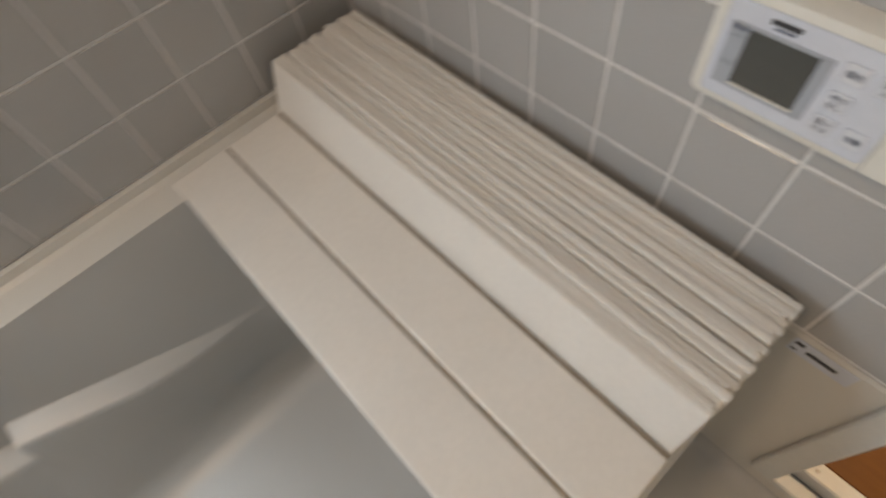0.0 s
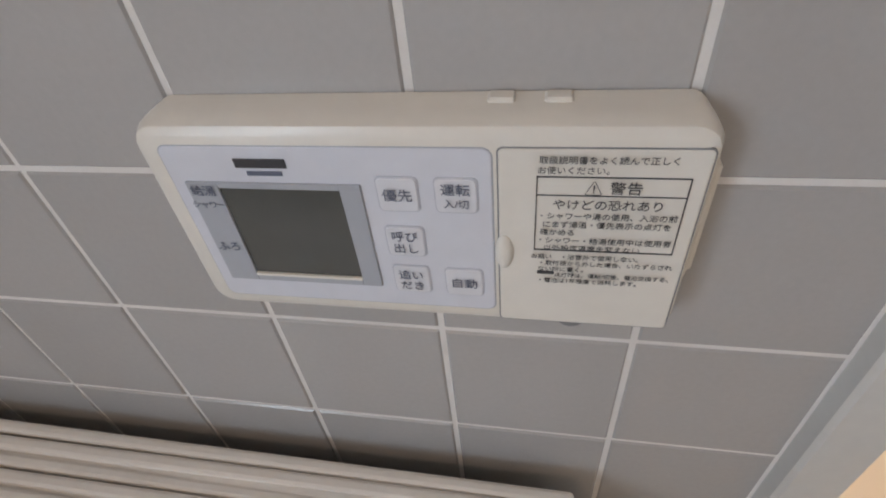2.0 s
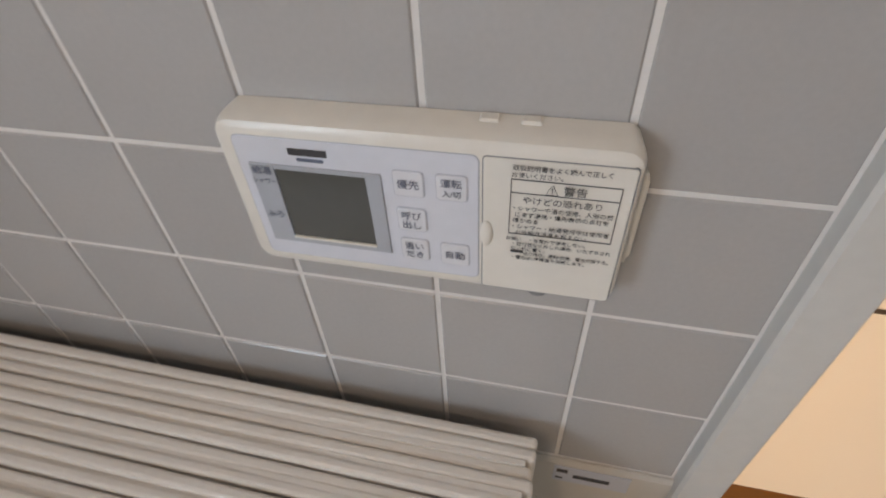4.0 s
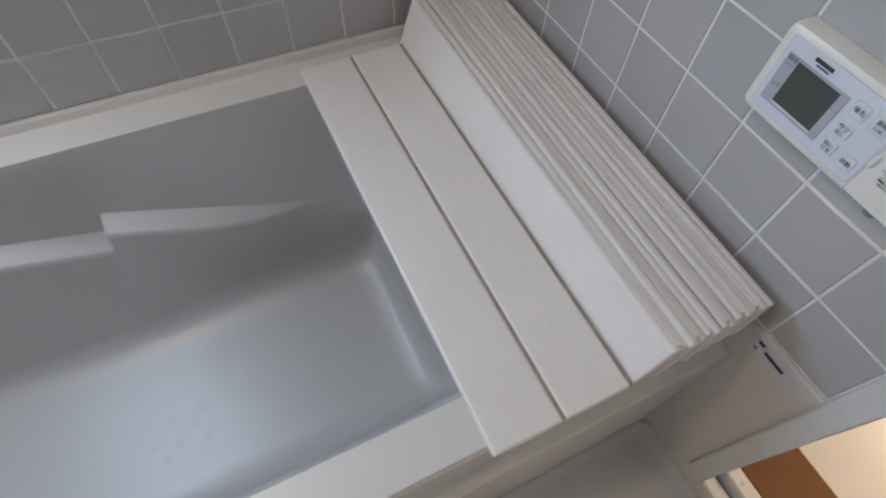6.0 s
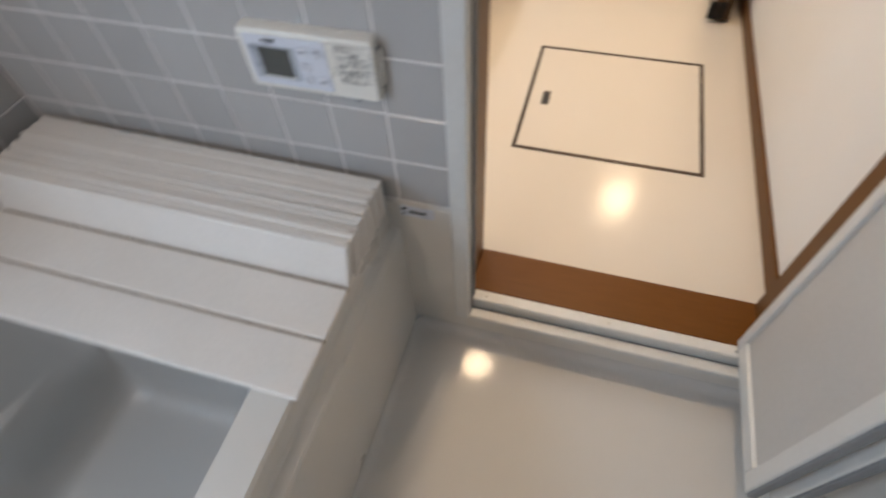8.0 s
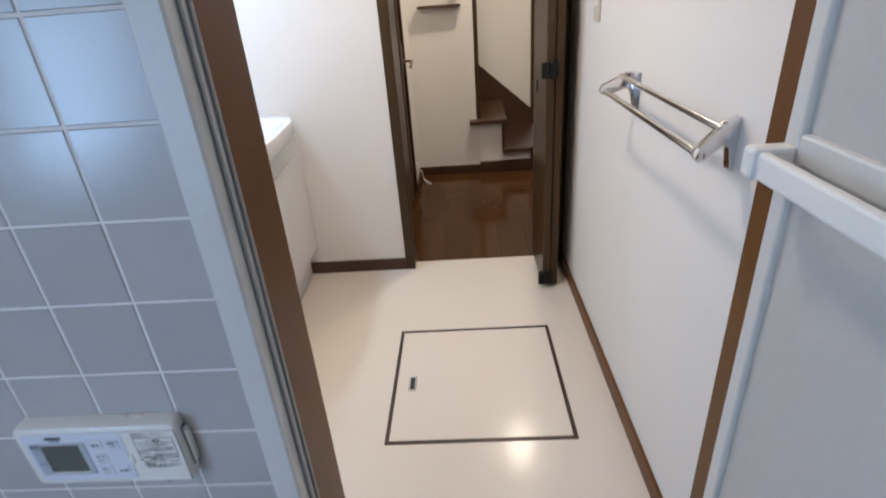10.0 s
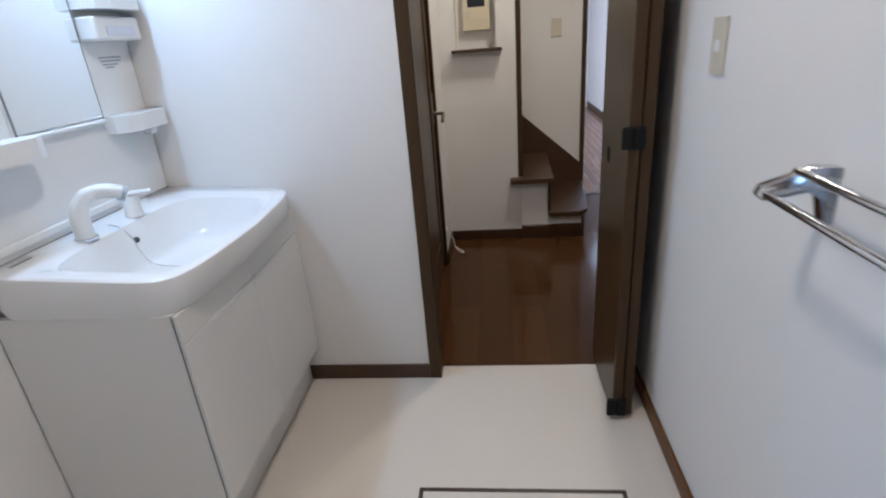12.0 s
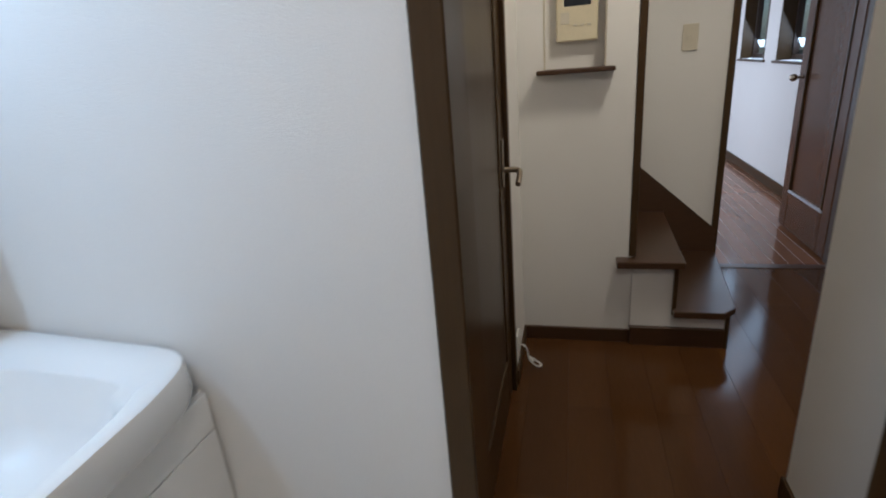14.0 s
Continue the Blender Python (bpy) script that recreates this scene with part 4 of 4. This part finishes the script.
# ---- hall door in the left wall ----
ORIGIN[0] = Vector((-0.024, 0.030, 0))
hall = thing("hall_door", (HX - 0.02, 2.35, 0.0), "dark brown wooden door, closed, with a lever handle", "door")
HD = HX - 0.012
part("door_casing", boxes((HX - 0.045, HX + 0.004, 1.845, 1.905, 0.0, 2.05), (HX - 0.045, HX + 0.004, 2.795, 2.832, 0.0, 2.05), (HX - 0.045, HX + 0.004, 1.905, 2.795, 2.01, 2.05), r=0.003), DARK, hall)
part("leaf", boxes((HD - 0.03, HD, 1.907, 2.02, 0.008, 2.008), (HD - 0.03, HD, 2.69, 2.793, 0.008, 2.008), (HD - 0.03, HD, 2.02, 2.69, 0.008, 0.20), (HD - 0.03, HD, 2.02, 2.69, 1.88, 2.008), r=0.004), DARK, hall)
part("panel", boxes((HD - 0.025, HD - 0.006, 2.01, 2.70, 0.19, 1.89), r=0), DARK_PANEL, hall)
h = part("handle_plate", boxes((HD, HD + 0.006, 2.725, 2.758, 0.83, 0.985), r=0.002), BRASS, hall, "aged brass handle plate")
bm = bmesh.new()
tube(bm, curve_points([(HD, 2.742, 0.885), (HD + 0.035, 2.742, 0.885), (HD + 0.055, 2.735, 0.884), (HD + 0.06, 2.70, 0.876), (HD + 0.058, 2.66, 0.856)]), 0.009, 10)
part("lever", bm, BRASS, h, smooth=True)

# ---- recess with the door phone ----
shelf = thing("recess_shelf", (0.33, HY - 0.02, 1.15), "dark brown wooden shelf board in the wall recess", "shelf")
part("board", boxes((0.190, 0.476, HY - 0.062, HY + 0.058, 1.1505, 1.167), r=0.003), DARK_X, shelf)
phone = thing("door_phone", (0.338, HY + 0.05, 1.32), "cream video door phone in the wall recess", "door phone")
part("body", boxes((0.262, 0.414, HY + 0.030, HY + 0.0598, 1.262, 1.52), r=0.005, seg=2), PHONE, phone)
part("screen", boxes((0.290, 0.388, HY + 0.0285, HY + 0.031, 1.385, 1.47), r=0.002), SCREEN, phone)
part("speaker", boxes((0.278, 0.310, HY + 0.0285, HY + 0.031, 1.325, 1.365), r=0.001), SWITCH, phone)
for x in (0.325, 0.35, 0.375):
    part("key", boxes((x, x + 0.014, HY + 0.0285, HY + 0.031, 1.315, 1.322), r=0.001), SWITCH, phone)

outlet = thing("telephone_cable", (0.13, 2.90, 0.08), "coiled white cable hanging from a wall outlet", "cable")
part("outlet_plate", boxes((HX, HX + 0.007, 2.855, 2.925, 0.085, 0.205), r=0.002), PLASTIC, outlet)
bm = bmesh.new()
tube(bm, curve_points([(HX + 0.01, 2.90, 0.15), (HX + 0.035, 2.905, 0.13), (HX + 0.045, 2.915, 0.07), (HX + 0.075, 2.93, 0.03), (HX + 0.09, 2.96, 0.02), (HX + 0.06, 2.97, 0.035), (HX + 0.04, 2.95, 0.06), (HX + 0.06, 2.94, 0.045)]), 0.0035, 7)
part("cord", bm, PLASTIC, outlet, smooth=True)

# ---- stairs ----
stairs = thing("staircase", (0.75, 3.5, 0.0), "dark brown wooden stairs with white sides", "stairs")
run, rise = 0.225, 0.2
for k in range(6):
    x1 = 0.985 - run * k
    z = 0.181 + 0.219 * k if k < 2 else 0.400 + rise * (k - 1)
    bm = bmesh.new()
    back = 0.04 + 0.06 * k if k < 2 else 0.05
    if k == 0:
        outline = [(0.738, 3.158), (x1 - 0.055, 3.158), (x1, 3.215), (1.055, 3.884), (0.738, 3.884)]
    elif k == 1:
        outline = [(0.505, 3.158), (0.768, 3.158), (0.790, 3.884), (0.505, 3.884)]
    else:
        outline = [(x1 - run - 0.02, 3.335), (x1, 3.335), (x1, 3.884), (x1 - run - 0.02, 3.884)]
    prism(bm, outline, "z", z - 0.030, z)
    bmesh.ops.bevel(bm, geom=list(bm.edges), offset=0.004, segments=2, affect="EDGES", profile=0.5)
    part("tread", bm, DARK_X, stairs)
part("riser", boxes((0.945, 0.960, 3.19, 3.884, 0.0, 0.152), r=0), DARK, stairs)
part("riser", boxes((0.735, 0.750, 3.19, 3.884, 0.150, 0.371), r=0), DARK, stairs)
part("riser", boxes((0.515, 0.530, 3.335, 3.884, 0.37, 0.571), r=0), DARK, stairs)
part("side_board", boxes((0.738, 0.958, 3.205, 3.225, 0.087, 0.152), r=0.001), WALLPAPER, stairs, "white side board")
part("side_board", boxes((0.5705, 0.7375, 3.205, 3.225, 0.087, 0.372), r=0.001), WALLPAPER, stairs, "white side board")
part("skirting", boxes((0.5705, 0.962, 3.192, 3.226, 0.0, 0.086), r=0.002), DARK_X, stairs)
bm = bmesh.new()
prism(bm, [(1.050, 0.0), (1.050, 0.300), (0.665, 0.640), (0.30, 0.965), (0.0, 1.23), (0.0, 0.5), (0.5, 0.2), (0.7, 0.0)], "y", 3.884, 3.8995)
part("stringer", bm, DARK_X, stairs)

lamp = thing("hall_lamp", (0.83, 2.70, TOP), "small warm ceiling lamp in the hall", "ceiling lamp")
bm = bmesh.new()
tube(bm, [(0.83, 2.70, TOP), (0.83, 2.70, TOP - 0.03), (0.83, 2.70, TOP - 0.05)], [0.11, 0.11, 0.09], 24)
part("shade", bm, LAMP_HALL, lamp, smooth=True)

# ---- far room: open door, windows ----
far = thing("room_door", (1.71, 4.55, 0.0), "red-brown wooden panel door standing open", "door")
leaf = part("leaf", boxes((1.700, 1.735, 4.215, 4.315, 0.012, 2.0), (1.700, 1.735, 4.80, 4.905, 0.012, 2.0), (1.700, 1.735, 4.315, 4.80, 0.012, 0.25), (1.700, 1.735, 4.315, 4.80, 1.86, 2.0), r=0.005), RED_DOOR, far)
part("panel", boxes((1.708, 1.727, 4.31, 4.805, 0.245, 1.865), r=0), RED_DOOR, leaf)
# silver colour here paints the window light reflected on the lower moulding
part("moulding", boxes((1.694, 1.7085, 4.312, 4.803, 0.2505, 0.266), r=0.003), LABEL_AND_GLINT, leaf, "lower moulding coloured silver like reflected window light")
part("moulding", boxes((1.694, 1.7085, 4.312, 4.330, 0.266, 1.85), (1.694, 1.7085, 4.785, 4.803, 0.266, 1.85), (1.694, 1.7085, 4.312, 4.803, 1.85, 1.865), r=0.004), DARK, leaf)
bm = bmesh.new()
tube(bm, [(1.700, 4.855, 0.965), (1.665, 4.855, 0.965)], 0.009, 12)
bmesh.ops.create_uvsphere(bm, u_segments=14, v_segments=8, radius=0.024, matrix=Matrix.Translation((1.652, 4.855, 0.965)))
part("knob", bm, BRASS, far, "satin metal door knob", smooth=True)


def room_window(name, y0, y1):
    ob = thing(name, (2.04, (y0 + y1) / 2, 1.02), "dark bronze framed window with a brown wooden sill", "window", kind="structure")
    part("window_sill", boxes((1.935, 2.12, y0 - 0.03, y1 + 0.03, 1.0, 1.0198), r=0.003), DARK, ob)
    part("window_lining", boxes((1.955, 2.06, y0, y0 + 0.02, 1.02, 1.95), (1.955, 2.06, y1 - 0.02, y1, 1.02, 1.95), (1.955, 2.06, y0, y1, 1.93, 1.95), r=0.002), DARK, ob)
    part("window_frame", boxes((2.06, 2.11, y0, y0 + 0.04, 1.02, 1.95), (2.06, 2.11, y1 - 0.04, y1, 1.02, 1.95), (2.06, 2.11, y0 + 0.04, y1 - 0.04, 1.02, 1.06), (2.06, 2.11, y0 + 0.04, y1 - 0.04, 1.91, 1.95),
         (2.07, 2.10, (y0 + y1) / 2 - 0.02, (y0 + y1) / 2 + 0.02, 1.06, 1.91), r=0.002), BRONZE, ob)
    p = part("pane", boxes((2.083, 2.087, y0 + 0.04, y1 - 0.04, 1.06, 1.91), r=0), GLASS, ob)
    p.visible_shadow = False
    return ob


room_window("window_2", 5.45, 6.15)
room_window("window_3", 6.45, 7.15)
# unseen window, added to hold the lamp that brightens this room
garden = thing("window_4", (-0.25, 6.85, 0.04), "added unseen tall dark bronze framed sliding window, lighting the room", "window", kind="structure")
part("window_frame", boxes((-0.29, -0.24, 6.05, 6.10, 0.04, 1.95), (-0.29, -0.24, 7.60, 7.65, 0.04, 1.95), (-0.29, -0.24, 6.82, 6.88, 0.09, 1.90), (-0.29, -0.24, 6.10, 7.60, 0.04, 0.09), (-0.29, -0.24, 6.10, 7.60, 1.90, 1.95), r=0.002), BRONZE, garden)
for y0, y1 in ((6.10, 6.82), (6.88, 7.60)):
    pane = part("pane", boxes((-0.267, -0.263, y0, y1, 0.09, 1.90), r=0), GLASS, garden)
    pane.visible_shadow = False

ORIGIN[0] = Vector((0, 0, 0))
# ground outside
structure("ground", boxes((-60, 60, -60, 60, -0.5, -0.45), r=0), mat("garden_soil", (0.10, 0.11, 0.06), 0.9, vary=0.3, scale=2), "garden ground outside the house", "ground")

ORIGIN[0] = Vector((-0.024, 0.030, 0))
# ---- floor boards ----
hall_floor = structure("floor_hall", boxes((0.0, 2.0, 1.82, 4.09, -0.05, -0.0035), r=0), DARK_X, "glossy dark brown wooden hall floor", "floor")
room_floor = structure("floor_room", boxes((-0.3, 2.0, 4.15, 9.0, -0.05, -0.0010), r=0), JOINT_LIGHT, "red-brown wooden room floor with pale joints", "floor")


def piece(name, me, m, parent):
    ob = new(name, me)
    ob.matrix_basis = m
    ob.parent = parent
    return ob


def board_mesh(name, wide, length, thick, material, r=0.0005):
    return finish(name, boxes((0, wide, 0, length, -thick, 0), r=r), material)


rng = random.Random(2)
B = 0.1515
hall_mesh = board_mesh("board", B - 0.0004, 0.90, 0.008, DARK_H, 0.0003)
hall_cut = board_mesh("board_cut", B - 0.0004, 0.4604, 0.008, DARK_H, 0.0003)
for i in range(13):
    y = 1.8275
    for long in ((True, True, False), (False, True, True))[i % 2]:
        piece("board", hall_mesh if long else hall_cut, Matrix.Translation((0.012 + B * i, y, 0)), hall_floor)
        y += (0.90 if long else 0.4604) + 0.0004
room_mesh = board_mesh("board", 0.0755 - 0.0028, 1.60, 0.004, REDWOOD)
for i in range(30):
    for k in range(3):
        piece("board", room_mesh, Matrix.Translation((-0.29 + 0.0755 * i, 4.1505 + 1.602 * k, 0)), room_floor)

ORIGIN[0] = Vector((0, 0, 0))
# ---- wall tiles ----
def tile_mesh():
    bm = bmesh.new()
    s, h = P - 0.0040, 0.0060
    loft(bm, [[(0, h, 0), (s, h, 0), (s, h, s), (0, h, s)], [(0, 0.0012, 0), (s, 0.0012, 0), (s, 0.0012, s), (0, 0.0012, s)], [(0.0012, 0, 0.0012), (s - 0.0012, 0, 0.0012), (s - 0.0012, 0, s - 0.0012), (0.0012, 0, s - 0.0012)]], cap_end=True)
    return finish("tile", bm, TILE)


tile = tile_mesh()
rng = random.Random(7)


def wobble(m):
    return m @ Matrix.Rotation(radians(rng.uniform(-0.15, 0.15)), 4, "X") @ Matrix.Rotation(radians(rng.uniform(-0.15, 0.15)), 4, "Z")


def joined_tiles(name, poses, parent):
    verts, faces = [], []
    src_v = [v.co.copy() for v in tile.vertices]
    src_f = [list(p.vertices) for p in tile.polygons]
    for m in poses:
        o = len(verts)
        verts += [m @ v for v in src_v]
        faces += [[o + i for i in f] for f in src_f]
    me = bpy.data.meshes.new(name)
    me.from_pydata(verts, [], faces)
    me.materials.append(TILE)
    ob = new(name, me)
    ob.parent = parent
    return tagged(ob, kind="stuff")


G = 0.0020
rest_n, rest_l, rest_r, rest_b = [], [], [], []
for i in range(-8, 1):
    for j in range(0, 16):
        m = wobble(Matrix.Translation((P * i + G, 0, TILE_Z + P * j + G)))
        (rest_n.append(m) if j >= 9 else piece("tile", tile, m, wall))
for i in range(15):
    for j in range(0, 16):
        y, z = -P * i, TILE_Z + P * j
        if y - P < -0.99 and y > -1.55 and z + P > 0.75 and z < 1.35:
            continue
        m = wobble(Matrix.Translation((LEFT, y - P + G, z + G)) @ Matrix.Rotation(radians(90), 4, "Z"))
        (rest_l.append(m) if j >= 5 else piece("tile", tile, m, wall_left))
for i in range(15):
    for j in range(0, 16):
        m = wobble(Matrix.Translation((RIGHT, -P * i - G, TILE_Z + P * j + G)) @ Matrix.Rotation(radians(-90), 4, "Z"))
        (piece("tile", tile, m, wall_right) if j < 6 and i < 6 else rest_r.append(m))
for i in range(16):
    for j in range(0, 16):
        rest_b.append(Matrix.Translation((LEFT + P * (i + 1) - G, BACK, TILE_Z + P * j + G)) @ Matrix.Rotation(radians(180), 4, "Z"))
joined_tiles("tiles_above", rest_n, wall)
joined_tiles("tiles_above", rest_l, wall_left)
joined_tiles("tiles_above", rest_r, wall_right)
joined_tiles("tiles_above", rest_b, wall_back)
